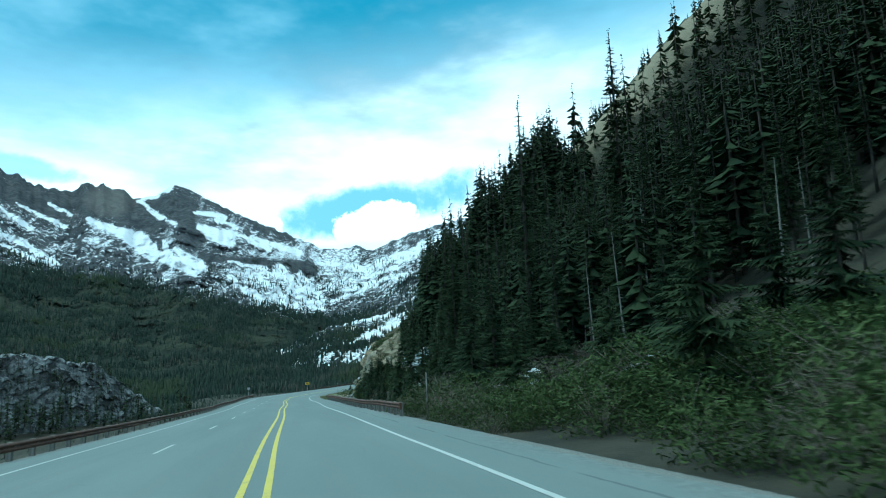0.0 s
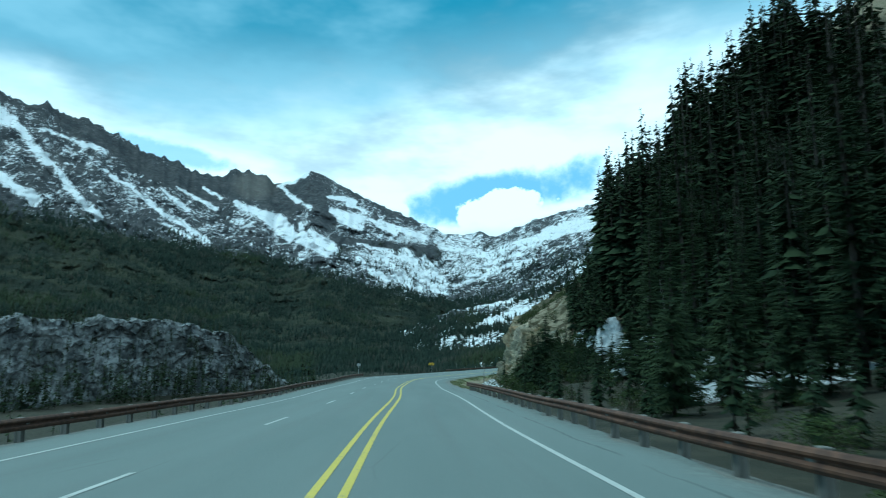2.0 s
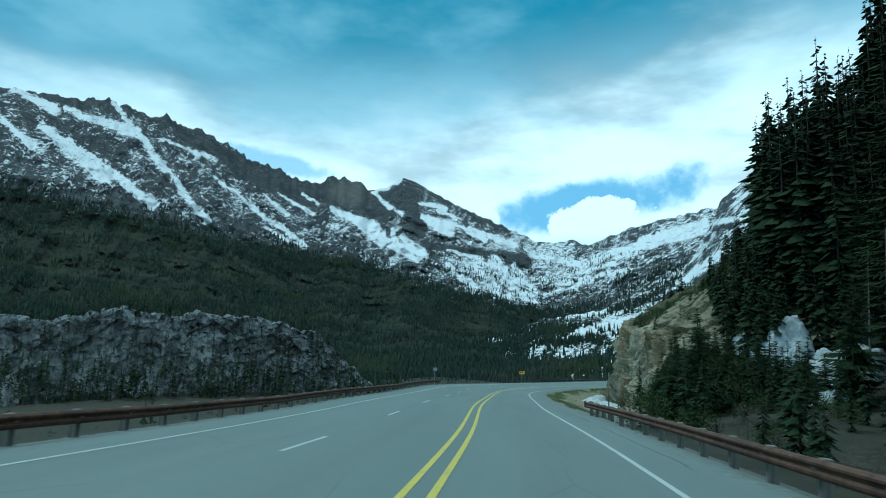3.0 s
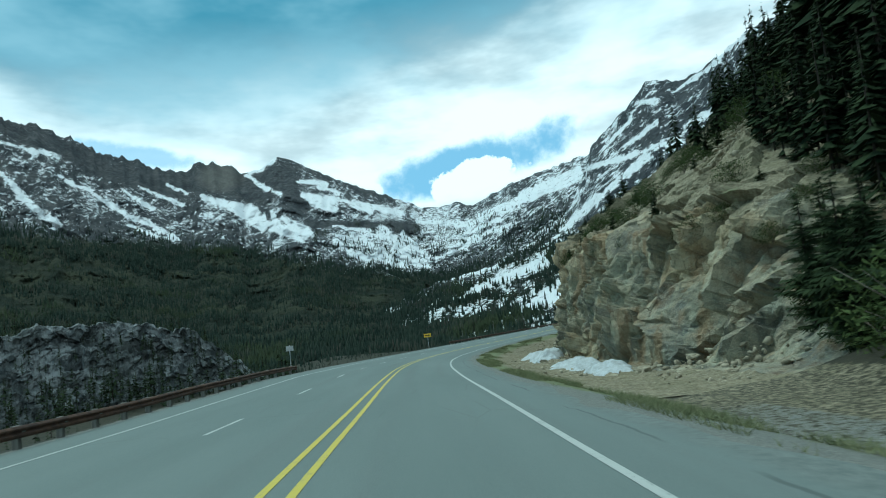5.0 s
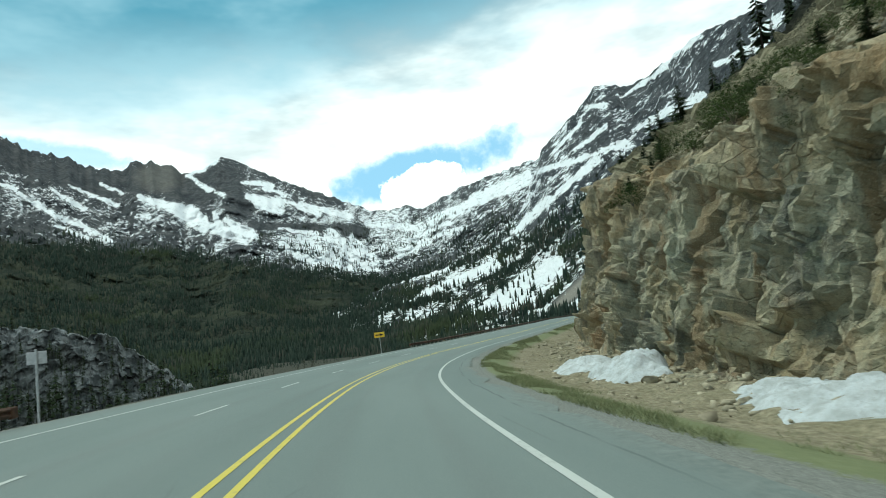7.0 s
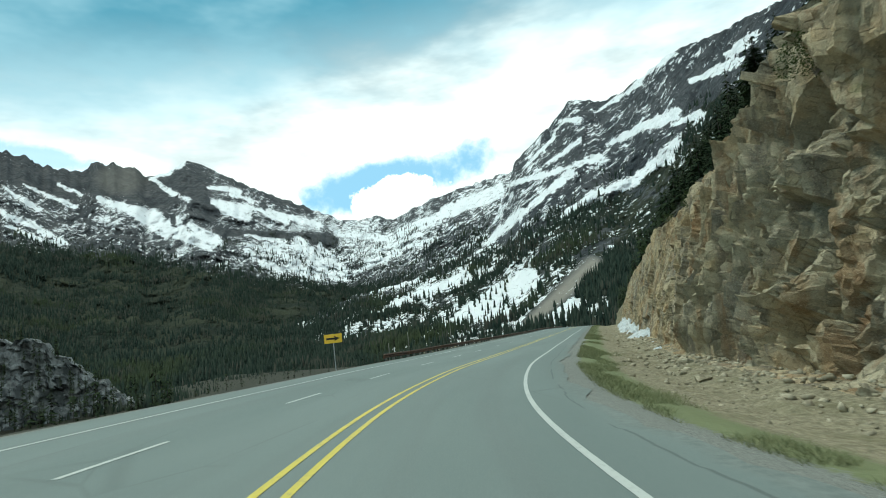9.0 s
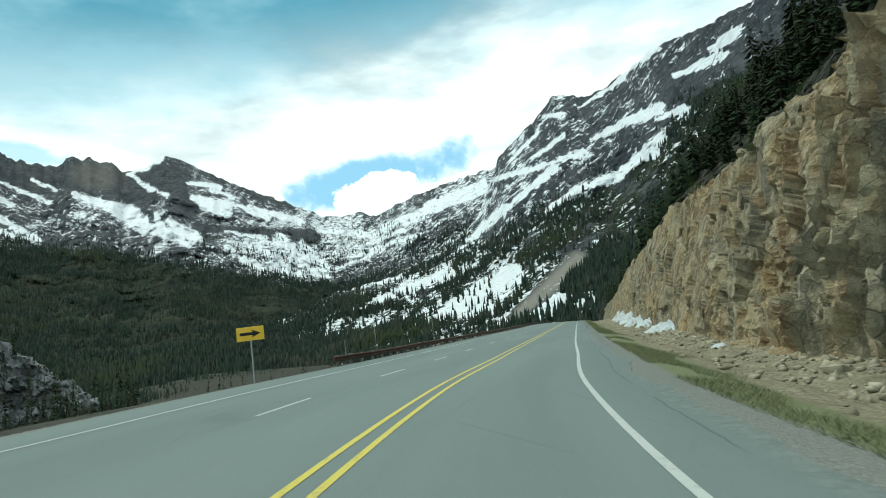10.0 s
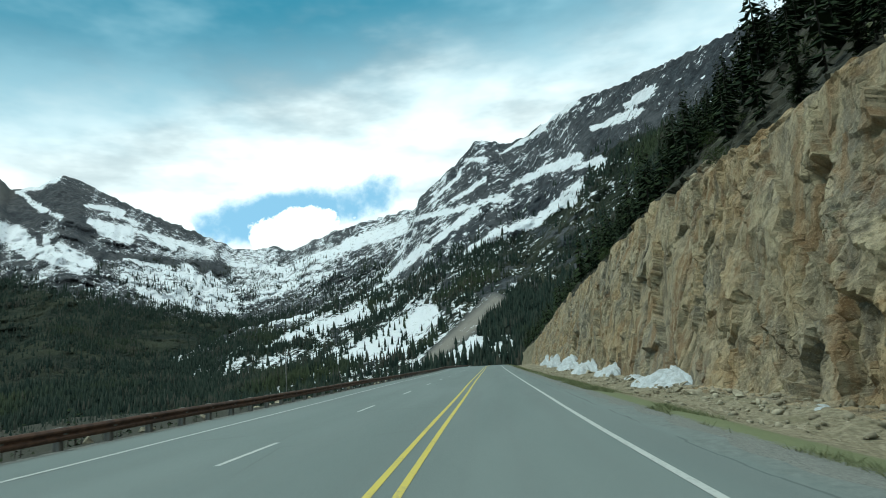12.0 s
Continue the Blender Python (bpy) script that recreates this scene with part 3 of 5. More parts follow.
def hill(s, q):
    """Lateral place and height at arc q (0 at the asphalt's edge) up the slope."""
    c = cliff_share(s)
    b, hc = base_lat(s), cut_height(s)
    # woods: ditch, a wide level bench, then the steep slope
    arc = [-0.9, 0, 1.2, 3, 7.5, 19.5, 25, 33.5, 44.5, 63.5, 103, 145]
    wl = np.interp(q, arc, [4.3, 5.25, 6.4, 7.6, 12.0, 24.0, 29.0, 36.0, 45.0, 60.0, 91.0, 125.0])
    wh = np.interp(q, arc, [-0.05, -0.02, -0.12, -0.5, -0.3, 1.0, 3.2, 8.0, 14.5, 26.0, 51.0, 79.0])
    wh = wh + np.interp(s, [30, 55, 80, 100, 115], [0.9, 0.0, 0.0, 1.6, 3.5]) * np.clip((q - 7) / 12, 0, 1)
    # rock cut: verge, talus apron, wall, slope above
    wall = q - 9.0
    cl = np.where(q < 5, np.interp(q, [-0.9, 0, 1.2, 3, 5], [4.3, 5.25, 6.4, 7.9, 10.0]), 10.0 + (b - 10.0) * np.clip((q - 5) / 4, 0, 1))
    up = hc * 1.05
    ang = np.radians(np.interp(s, [115, 128, 166, 184, 195, 222, 240], [44, 36, 30, 36, 39, 39, 45]))
    over, over2 = np.clip(wall - up, 0, 22), np.clip(wall - up - 22, 0, 999)
    lie = np.interp(s, [148, 160, 174, 184], [0.27, 0.16, 0.16, 0.27])
    cl = cl + np.clip(wall, 0, up) * lie + over * np.cos(ang) + over2 * 0.70
    ch = np.interp(q, [-0.9, 0, 1.2, 3, 5, 9], [-0.05, -0.02, -0.12, -0.5, -0.95, -0.65]) + np.clip(wall, 0, up) * 0.963 + over * np.sin(ang) + over2 * 0.71
    return wl * (1 - c) + cl * c, wh * (1 - c) + ch * c


def rough_wall(P):
    """Breaks the wall into ledges and blocks: an offset out of the wall, and a tone for each block."""
    w = np.stack([fbm(P * 0.3, 3, 91), fbm(P * 0.3 + 40, 3, 92), fbm(P * 0.3 + 80, 3, 93)], -1) - 0.5
    w2 = np.stack([fbm(P * 1.3, 2, 94), fbm(P * 1.3 + 40, 2, 95), fbm(P * 1.3 + 80, 2, 96)], -1) - 0.5
    q = P + 0.5 * w + 0.10 * w2
    tall = np.interp(P[..., 1], [166, 180], [0.0, 1.0])
    turn = 0.55 - 1.35 * tall
    q = np.stack([q[..., 0], q[..., 1] * np.cos(turn) + q[..., 2] * np.sin(turn), (q[..., 2] * np.cos(turn) - q[..., 1] * np.sin(turn)) * (1 - 0.4 * tall)], -1)
    f1, v1 = facets(q / np.array([2.5, 2.5, 4.4]), 3, 2.0)
    f2, v2 = facets(q / np.array([1.05, 1.05, 1.9]) + 3.7, 13, 1.8)
    f3, v3 = facets(q / np.array([0.42, 0.42, 0.66]) + 9.1, 23, 1.6)
    rough = np.clip((fbm(P * 0.12, 2, 57) - 0.32) / 0.25, 0.3, 1.0)
    out = (1.5 - 0.6 * tall) * f1 + rough * ((0.62 - 0.22 * tall) * f2 + (0.24 - 0.06 * tall) * f3) + 0.2 * (fbm(P * np.array([1.3, 1.3, 0.8]), 5, 67, 0.65, True) - 0.5) - 0.25
    for k, (lean, wide) in enumerate(((0.35, 0.16), (-0.6, 0.13), (0.05, 0.22))):
        c = (P[..., 1] + 0.4 * P[..., 0] + lean * P[..., 2]) * wide + 0.35 * w[..., k]
        crack = np.abs(c - np.round(c)) / wide
        keep = fbm(P * 0.22 + 30 * k, 2, 47 + k) > 0.47
        out = out - 0.75 * keep * np.clip(1 - crack / 0.30, 0, 1)
    out = out + 1.7 * (fbm(P * 0.09, 3, 41) - 0.5)
    return out, np.clip(0.42 * v2 + 0.33 * v1 + 0.25 * v3, 0, 1)


def hill_grid(s, q):
    S, Q = np.meshgrid(s, q, indexing="ij")
    L, H = hill(S, Q)
    return S, Q, L, H


def build_hill():
    s = np.r_[np.arange(-78, 104, 1.3), np.arange(104, 300, 3.0), np.arange(300, 700, 2.0)]
    q = np.r_[-0.9, np.arange(0, 9, 0.5), np.arange(9, 40, 1.2), np.arange(40, 150, 4.0)]
    S, Q, L, H = hill_grid(s, q)
    c = cliff_share(S)
    P = at(S, L, H)
    n = fbm(P * 0.12, 4, 7) - 0.5
    far = np.clip((Q - 4) / 8, 0, 1)
    H = H + far * n * 3.0 * (1 - 0.5 * c)
    inner = ((S > 106) & (S < 455) & (Q > 3) & (Q < 50)).astype(float)
    rk, tone = rough_wall(P)
    wallness = c * np.clip((Q - 8) / 2, 0, 1) * (S > 450)
    L2 = L - wallness * rk + inner * 1.6
    H2 = H - inner * 1.2
    P = at(S, L2, H2)
    grass = 1.25 * np.clip(1.35 - np.abs(Q - 1.4) / 1.5, 0, 1) * np.interp(S, [86, 94], [0.25, 1])
    talus = np.maximum(c * np.clip((Q - 0.2) / 0.6, 0, 1), 0.9 * np.clip(1.6 - Q, 0, 1))
    talus = np.maximum(talus, np.interp(S, [80, 90, 106, 112], [0, 0.5, 0.5, 1.0]) * (Q < 8.5))
    ob = new("ground_slope", mesh_of("ground_slope", P, grid_faces(len(s), len(q), True), M_HILL, True, {"grass": 0.62 * grass, "gravel": np.clip(1.1 - Q / np.interp(S, [86, 96], [2.2, 1.15]), 0, 1) + np.clip((Q < 5) * np.interp(S, [84, 92, 100, 106], [0, 0.55, 0.5, 0]), 0, 1), "talus": np.maximum(talus * (Q < 9.5 + cut_height(S) * 1.05), c * (Q > 9) * np.clip((182 - S) / 10, 0, 0.8))}))
    tagged(ob, "steep wooded mountainside with dark needle floor and talus", "hillside", kind="structure")


build_hill()


def build_cliff():
    s = np.r_[np.arange(104, 232, 0.16), np.arange(232, 300, 0.2), np.arange(300, 460.1, 0.8)]
    q = np.r_[np.arange(1.6, 9, 0.5), np.arange(9, 27, 0.17), np.arange(27, 50, 0.5)]
    S, Q, L, H = hill_grid(s, q)
    P = at(S, L, H)
    rk, tone = rough_wall(P)
    fade = np.clip((S - 104) / 8, 0, 1) * np.clip((460 - S) / 6, 0, 1)
    # the dark gully, the hollow at its head and the jutting block over it
    wob = 1.2 * (fbm(P * 0.5, 3, 29) - 0.5)
    gully = np.exp(-(((S - 171.2 + 0.12 * (H - 5) + wob) / 0.75) ** 2)) * np.clip((10 - H) / 1.0, 0, 1) * np.clip((H - 0.2) / 1.5, 0, 1)
    hollow = np.exp(-(((S - 169.6 + wob) / 0.9) ** 2) - ((H - 8.2) / 0.9) ** 2)
    hole = np.exp(-(((S - 160.4 + wob) / 0.5) ** 2) - ((H - 2.6) / 0.8) ** 2)
    block = np.clip(1.6 - np.maximum(np.abs(S - 166.0 + wob) / 2.6, np.abs(H - 10.6) / 1.5) * 1.6, 0, 1)
    rk = rk - 2.3 * gully - 1.8 * hollow - 1.4 * hole + 0.9 * np.clip(block * 2.5, 0, 1)
    wallness = np.clip((Q - 8.2) / 1.6, 0, 1) * fade
    rk = rk * np.interp(S, [195, 220], [1.0, 0.5])
    apron = np.clip((Q - 2.5) / 2, 0, 1) * (1 - wallness)
    small = fbm(P * 1.3, 4, 77) - 0.5
    topq = 9 + cut_height(S) * 1.05
    above = np.clip((Q - topq) / 6, 0, 1)
    loose = np.clip((158 - S) / 10, 0, 1)
    L = L - wallness * rk * (1 - (0.35 + 0.5 * loose) * above)
    # the blocks push up and sideways too, so that their edges run at every angle
    slip = 0.9 * (fbm(P * 0.16, 2, 99) - 0.5)
    H = H + wallness * rk * (above * (0.6 - 0.35 * loose) + (1 - above) * 0.42) + apron * small * 0.5 + wallness * (1 - above) * 0.7 * (fbm(P * 0.7 + 50, 3, 98) - 0.5)
    P = at(S + wallness * (slip * rk + 0.8 * (fbm(P * 0.7, 3, 97) - 0.5)), L, H)
    ob = new("rock_cut", mesh_of("rock_cut", P, grid_faces(len(s), len(q), True), [M_CLIFF, M_HILL], False,
             {"tone": tone, "brown": np.clip((S - 178) / 25, 0, 1), "grey": np.clip((166 - S) / 14, 0, 1) * np.clip((11 - H) / 5, 0.2, 1), "grass": 0.8 * np.clip(1.35 - np.abs(Q - 1.6) / 1.5, 0, 1) + (Q > 12) * np.clip(1.8 * (fbm(P * 0.5, 4, 58) - 0.5), 0, 0.5), "talus": np.maximum(1.0 * (Q < 9), (Q > 9) * np.clip((182 - S) / 10, 0, 1))}))
    edge = 0.8 + 4.0 * (fbm(P * 0.2, 3, 55) - 0.5) + np.interp(S, [125, 150, 160], [1, 4, 0])
    face = ((Q < 7.6) | (Q > topq + edge))[:-1, :-1].astype(np.int32).ravel()
    ob.data.polygons.foreach_set("material_index", face)
    tagged(ob, "tall broken tan and grey rock cut beside the road", "cliff", kind="structure")


build_cliff()


# ---- the bank on the left and the valley floor ----
def build_left():
    s = np.arange(-78, 600, 3.0)
    lat = np.array([-8.25, -8.9, -9.8, -10.8, -12, -14, -17, -21, -27, -36, -50, -70, -100, -150, -220, -300])
    h = np.array([-0.01, -0.04, -0.12, -0.5, -1.2, -2.6, -4.8, -7.5, -11.0, -15.5, -21, -27, -33, -38, -40, -41])
    S, L = np.meshgrid(s, lat, indexing="ij")
    H = np.broadcast_to(h, S.shape).copy()
    P = at(S, L, H)
    H += (fbm(P * 0.2, 4, 19) - 0.5) * np.clip((-L - 9) / 4, 0, 1) * 1.6
    P = at(S, L, H)
    P[..., 2] = np.where(L < -60, np.maximum(P[..., 2], -48 - 0.0 * L), P[..., 2])
    ob = new("ground_bank", mesh_of("ground_bank", P, grid_faces(len(s), len(lat)), M_HILL, True,
             {"grass": np.clip(1 - np.abs(-L - 11) / 3, 0, 0.12), "gravel": np.clip(1.2 - (-L - 8.2) / 0.9, 0, 1), "talus": 0 * L}))
    tagged(ob, "gravel verge falling away into the wooded valley", "bank", kind="structure")


build_left()

# ---- mountains: each a slope rising from the valley to its ridge, laid out round the middle of the drive ----
MID = np.array([-30.0, 95.0, -7.0])


def round_mid(az, el, rng):
    a, e = np.radians(az), np.radians(el)
    return MID + np.stack([-np.sin(a) * np.cos(e), np.cos(a) * np.cos(e), np.sin(e)], -1) * rng[..., None]


def ellipse(A, E, az, el, ra, re, lean=0.0):
    u, v = A - az, (E - el) - (A - az) * lean
    return np.clip(1.4 * (1 - (u / ra) ** 2 - (v / re) ** 2), -3, 1)


def streak(A, E, a0, e0, a1, e1, w):
    """A snow chute from one place to another, w degrees wide."""
    d = np.array([a1 - a0, e1 - e0])
    k = np.clip(((A - a0) * d[0] + (E - e0) * d[1]) / (d @ d), 0, 1)
    r = np.hypot(A - a0 - k * d[0], E - e0 - k * d[1])
    return np.clip(1.55 - r / (w * (0.6 + 0.6 * k)), -0.5, 1)


def shell(name, az, rows, ridge, foot, shape, seed, jag, relief, colour, mat, label):
    ea = np.interp(az, ridge[:, 0], ridge[:, 1])
    j = fbm(np.stack([az * 2.6, 0 * az, 0 * az], -1), 4, seed, 0.6) - 0.5
    j = j * (1 - 0.75 * np.exp(-(((az - 28.5) / 2.5) ** 2))) * (1 + 1.5 * np.clip((az - 37) / 3, 0, 1) * np.clip((60 - az) / 4, 0, 1))
    ea = ea + jag * j
    ra = np.interp(az, ridge[:, 0], ridge[:, 2])
    ef, rf = np.interp(az, foot[:, 0], foot[:, 1]), np.interp(az, foot[:, 0], foot[:, 2])
    v = np.linspace(0, 1, rows)
    A, V = np.meshgrid(az, v, indexing="ij")
    E = ef[:, None] + (ea - ef)[:, None] * V
    R = rf[:, None] + (ra - rf)[:, None] * V**shape
    P = round_mid(A, E, R)
    n = fbm(np.stack([A * 0.55 + E * 0.25, E * 0.22, 0 * A], -1), 5, seed + 9, 0.55, True) - 0.5
    n2 = fbm(P * 0.006, 5, seed + 19, 0.6, True) - 0.5
    R = R * (1 - relief * (n + 0.8 * n2) * np.sin(np.pi * np.clip(V, 0.02, 1) * 0.96))
    P = round_mid(A, E, R)
    # the far side falls away behind the ridge
    backs = [P]
    for k, (dr, dz) in enumerate(((60, 60), (300, 330))):
        b = P[:, -1].copy()
        out = (b - MID)[:, :2]
        out /= np.linalg.norm(out, axis=1)[:, None]
        b[:, :2] += out * dr
        b[:, 2] -= dz
        backs.append(b[:, None])
    full = np.concatenate(backs, 1)
    snow, wood, scree = colour(A, E, V, P)
    pad = lambda x: np.concatenate([x, x[:, -1:], x[:, -1:]], 1)  # noqa: E731
    me = mesh_of(name, full, grid_faces(full.shape[0], full.shape[1], True), mat, True, {"snow": pad(snow), "wood": pad(wood), "scree": pad(scree)})
    return tagged(new(name, me), label, "mountain", kind="structure"), A, E, P, snow, wood


RIDGE_L = np.array([(-12, 12.5, 2500), (-3, 12.4, 2700), (-0.5, 12.27, 2749), (4.4, 11.16, 3051), (6.6, 10.65, 3251), (8.9, 9.64, 3452), (10.5, 8.98, 3900),
                    (12.2, 9.5, 4200), (13.8, 9.05, 4097), (15.7, 9.45, 3997), (19.6, 11.1, 3847), (22.4, 12.26, 3798), (25.3, 13.5, 3799), (27.6, 14.7, 3799), (28.7, 15.0, 3799), (29.3, 14.75, 3790),
                    (30.4, 13.93, 3749), (32.1, 13.6, 3750), (32.7, 14.15, 3700), (33.0, 14.5, 3700), (33.5, 14.3, 3690), (34.3, 14.45, 3670), (34.6, 14.75, 3660), (35.0, 14.5, 3655), (35.7, 14.85, 3651), (36.2, 14.6, 3651), (36.5, 13.95, 3651), (38.7, 14.0, 3552), (43.0, 15.5, 3454),
                    (45.8, 16.4, 3355), (47.4, 17.2, 3256), (50.9, 17.96, 3258), (55.5, 18.4, 3160), (64, 17.6, 2965), (80, 16, 2700), (110, 10, 2300)])
FOOT_L = np.array([(-12, -6.0, 700), (10, -5.0, 640), (30, -7.0, 420), (60, -8.0, 380), (110, -8.0, 360)])
SNOWLINE = np.array([(-12, 3), (10.5, 2.67), (15.7, 3.18), (21.7, 3.9), (25.5, 4.9), (30.1, 6.2), (35.0, 7.2), (40.5, 7.9), (45.6, 8.4), (50.5, 9.2), (55, 9.5), (63, 10.4), (110, 9)])


FIELDS = [(35.4, 11.51, 31.4, 10.15, 0.65), (31.7, 10.77, 30.8, 9.42, 0.71), (33.8, 10.84, 30.5, 8.93, 0.71), (30.8, 9.18, 26.9, 7.88, 0.65), (29.7, 10.19, 29.2, 8.67, 0.33), (28.7, 9.30, 26.7, 7.87, 0.60),
          (30.1, 8.44, 27.2, 7.38, 0.38), (26.7, 11.36, 23.9, 10.57, 0.60), (26.1, 10.66, 23.9, 9.81, 0.43), (31.7, 13.35, 29.2, 14.75, 0.36), (31.8, 13.44, 30.0, 12.09, 0.27), (30.0, 12.23, 28.7, 11.66, 0.22),
          (27.0, 12.75, 24.6, 12.25, 0.33), (25.3, 12.10, 23.4, 11.32, 0.22), (23.4, 10.82, 20.5, 9.45, 0.33), (22.0, 10.53, 17.5, 8.81, 0.38)]
BOWL = [(24.0, 8.26, 20.6, 7.51, 0.27), (24.5, 7.42, 19.6, 7.00, 0.27), (19.6, 7.57, 17.1, 4.83, 0.92), (22.1, 7.17, 18.7, 4.14, 0.65), (24.1, 6.99, 21.2, 4.55, 0.49), (17.5, 6.95, 15.6, 4.21, 0.71),
        (18.6, 5.44, 15.7, 3.68, 0.71), (20.7, 5.04, 17.7, 3.71, 0.60), (15.9, 7.91, 10.7, 7.17, 0.43), (10.7, 7.33, 6.8, 8.40, 0.43), (10.1, 7.83, 0.1, 10.93, 0.49), (5.7, 9.38, 0.7, 10.56, 0.71),
        (7.9, 8.37, 1.3, 9.98, 0.43), (13.5, 5.12, 6.9, 6.80, 0.27), (14.6, 4.14, 10.2, 5.70, 0.27), (12.3, 6.11, 8.0, 7.41, 0.27)]
CHUTES = [(60.2, 15.25, 55.7, 12.25, 1.09), (58.5, 14.79, 51.5, 10.45, 0.60), (55.4, 18.32, 50.9, 13.79, 0.49), (50.9, 13.79, 47.1, 9.48, 0.49), (46.6, 13.43, 37.8, 7.88, 0.33), (62.5, 17.69, 59.6, 16.85, 0.54),
          (58.8, 17.04, 53.5, 16.29, 0.65), (40.8, 12.56, 37.5, 11.00, 0.27), (51.2, 16.00, 46.7, 14.96, 0.27), (63.7, 15.81, 60.8, 13.83, 0.43), (42.0, 9.49, 37.9, 7.55, 0.33), (42.0, 12.27, 39.8, 10.64, 0.27), (38.5, 12.91, 36.9, 11.86, 0.22)]
DARK = [(37.2, 13.2, 32.2, 13.2, 1.25), (30.6, 13.77, 28.2, 12.84, 1.0), (31.0, 10.15, 30.4, 9.66, 0.55), (26.5, 8.77, 16.5, 7.34, 0.36), (32.7, 12.05, 30.6, 11.85, 0.8), (28.4, 12.35, 27.3, 10.38, 0.7), (50.0, 16.8, 44.0, 14.8, 0.6), (44.0, 14.2, 38.0, 12.6, 0.8)]


def warped(A, E, seed, big=0.22, small=0.2):
    d = []
    for k in (0, 1):
        n = fbm(np.stack([A * 0.7, E * 0.7, 0 * A + 9 * k], -1), 3, seed + k) - 0.5
        m = fbm(np.stack([A * 3.1, E * 3.1, 0 * A + 9 * k], -1), 3, seed + 5 + k) - 0.5
        d.append(big * 2 * n + small * 2 * m)
    return A + d[0], E + d[1]


def colour_left(A, E, V, P):
    n1 = fbm(np.stack([A * 0.6 + E * 0.5, E * 0.5 - A * 0.15, 0 * A], -1), 5, 31, 0.6)
    n2 = fbm(np.stack([A * 2.2 + E * 2.6, E * 2.4 - A * 0.8, 0 * A], -1), 4, 37, 0.65, True)
    line = np.interp(A, SNOWLINE[:, 0], SNOWLINE[:, 1])
    up = E - line
    snow = 0.13 + 0.75 * (n1 - 0.5) + 0.95 * (n2 - 0.55) + 0.14 * np.clip(up / 2.5, -1, 1)
    snow = snow + 0.20 * np.clip(ellipse(A, E, 16.5, 6.5, 8.5, 3.6), 0, 1) - 0.10 * (A > 36)
    top = np.interp(A, RIDGE_L[:, 0], RIDGE_L[:, 1]) - E
    snow = snow - 0.22 * np.clip(1.2 - top, 0, 1.2) * (A > 18)
    Aw, Ew = warped(A, E, 61)
    for e in DARK:
        snow = np.minimum(snow, 0.36 - 0.5 * np.clip(streak(Aw, Ew, *e), -1, 1))
    for e in FIELDS + BOWL + CHUTES:
        snow = np.maximum(snow, 0.95 * streak(Aw, Ew, *e[:4], e[4] * (0.68 if e[0] > 36.5 else 0.84)) - 0.7 * (n2 - 0.5))
    snow = np.where(up < 0.3, np.minimum(snow, 0.45 + (up - 0.3) * 0.4), snow)
    wood = 0.36 + np.clip(-up * 0.42, -0.75, 0.8) + 0.75 * (n2 - 0.55) + 0.4 * (n1 - 0.5)
    wood = np.where(snow > 0.62, wood * 0.5, wood)
    return snow, wood, 0.32 * np.clip(ellipse(A, E, 34.0, 13.3, 2.4, 1.5), 0, 1)


mtn_left = shell("mountain_range", np.linspace(-12, 108, 860), 225, RIDGE_L, FOOT_L, 1.35, 51, 0.5, 0.10, colour_left, M_MTN,
                 "grey jagged mountain ridge streaked with spring snow above dark forest")

RIDGE_R = np.array([(-70, 30, 600), (-40, 24.5, 900), (-30, 22.6, 1000), (-23.3, 21.3, 1137), (-20.8, 20.75, 1239), (-16.8, 20.1, 1441), (-15.4, 19.7, 1492), (-13.3, 18.5, 1593),
                    (-11.3, 17.55, 1694), (-9.8, 17.2, 1745), (-8.3, 17.6, 1795), (-6.9, 17.75, 1850), (-5.9, 16.6, 1860), (-4.5, 15.5, 1870), (-2.7, 14.2, 1880), (-1.3, 12.9, 1900),
                    (-0.4, 10.6, 1850), (1.1, 7.8, 1750), (4.5, 4.7, 1600), (9.0, 3.0, 1500), (15.0, 1.9, 1400), (22, -1.0, 1200)])
FOOT_R = np.array([(-70, -3, 260), (-30, -3, 300), (-12, -3.6, 430), (-4, -4.0, 480), (5, -4.6, 560), (15, -5.2, 640), (22, -6.0, 700)])


BANDS = [(-5.7, 16.14, -7.7, 15.87, 0.33), (-10.3, 13.50, -15.7, 14.92, 0.49), (-15.3, 14.03, -17.5, 14.25, 0.43), (-17.2, 17.20, -20.7, 17.96, 0.43), (-20.3, 18.68, -22.3, 19.41, 0.49), (0.1, 10.90, -5.3, 11.73, 0.33),
         (-5.3, 11.73, -9.1, 12.36, 0.27), (-4.3, 12.56, -7.3, 13.92, 0.27), (-4.9, 7.28, -7.8, 9.02, 0.38), (-7.8, 9.02, -11.3, 9.69, 0.49), (-11.3, 9.69, -15.4, 12.31, 0.49), (2.0, 5.78, -1.5, 8.30, 0.43), (-1.5, 8.30, -6.3, 11.30, 0.38),
         (-11.9, 10.37, -14.8, 10.93, 0.27)]
LOW_BANDS = [(5.8, -1.30, -1.0, 1.75, 0.65), (11.2, 0.50, 4.5, 2.55, 0.33), (15.2, 2.0, 9.0, 2.80, 0.27), (0.8, -2.55, -4.4, -1.27, 0.49), (6.8, -1.83, 1.6, -0.71, 0.38), (-4.7, -2.29, -6.8, -1.25, 0.27), (-8.3, 4.04, -9.6, 4.15, 0.33),
             (-2.2, 12.31, -5.3, 14.96, 0.16), (-12.8, 18.16, -16.3, 19.78, 0.22), (-9.2, 16.38, -13.3, 18.07, 0.22)]


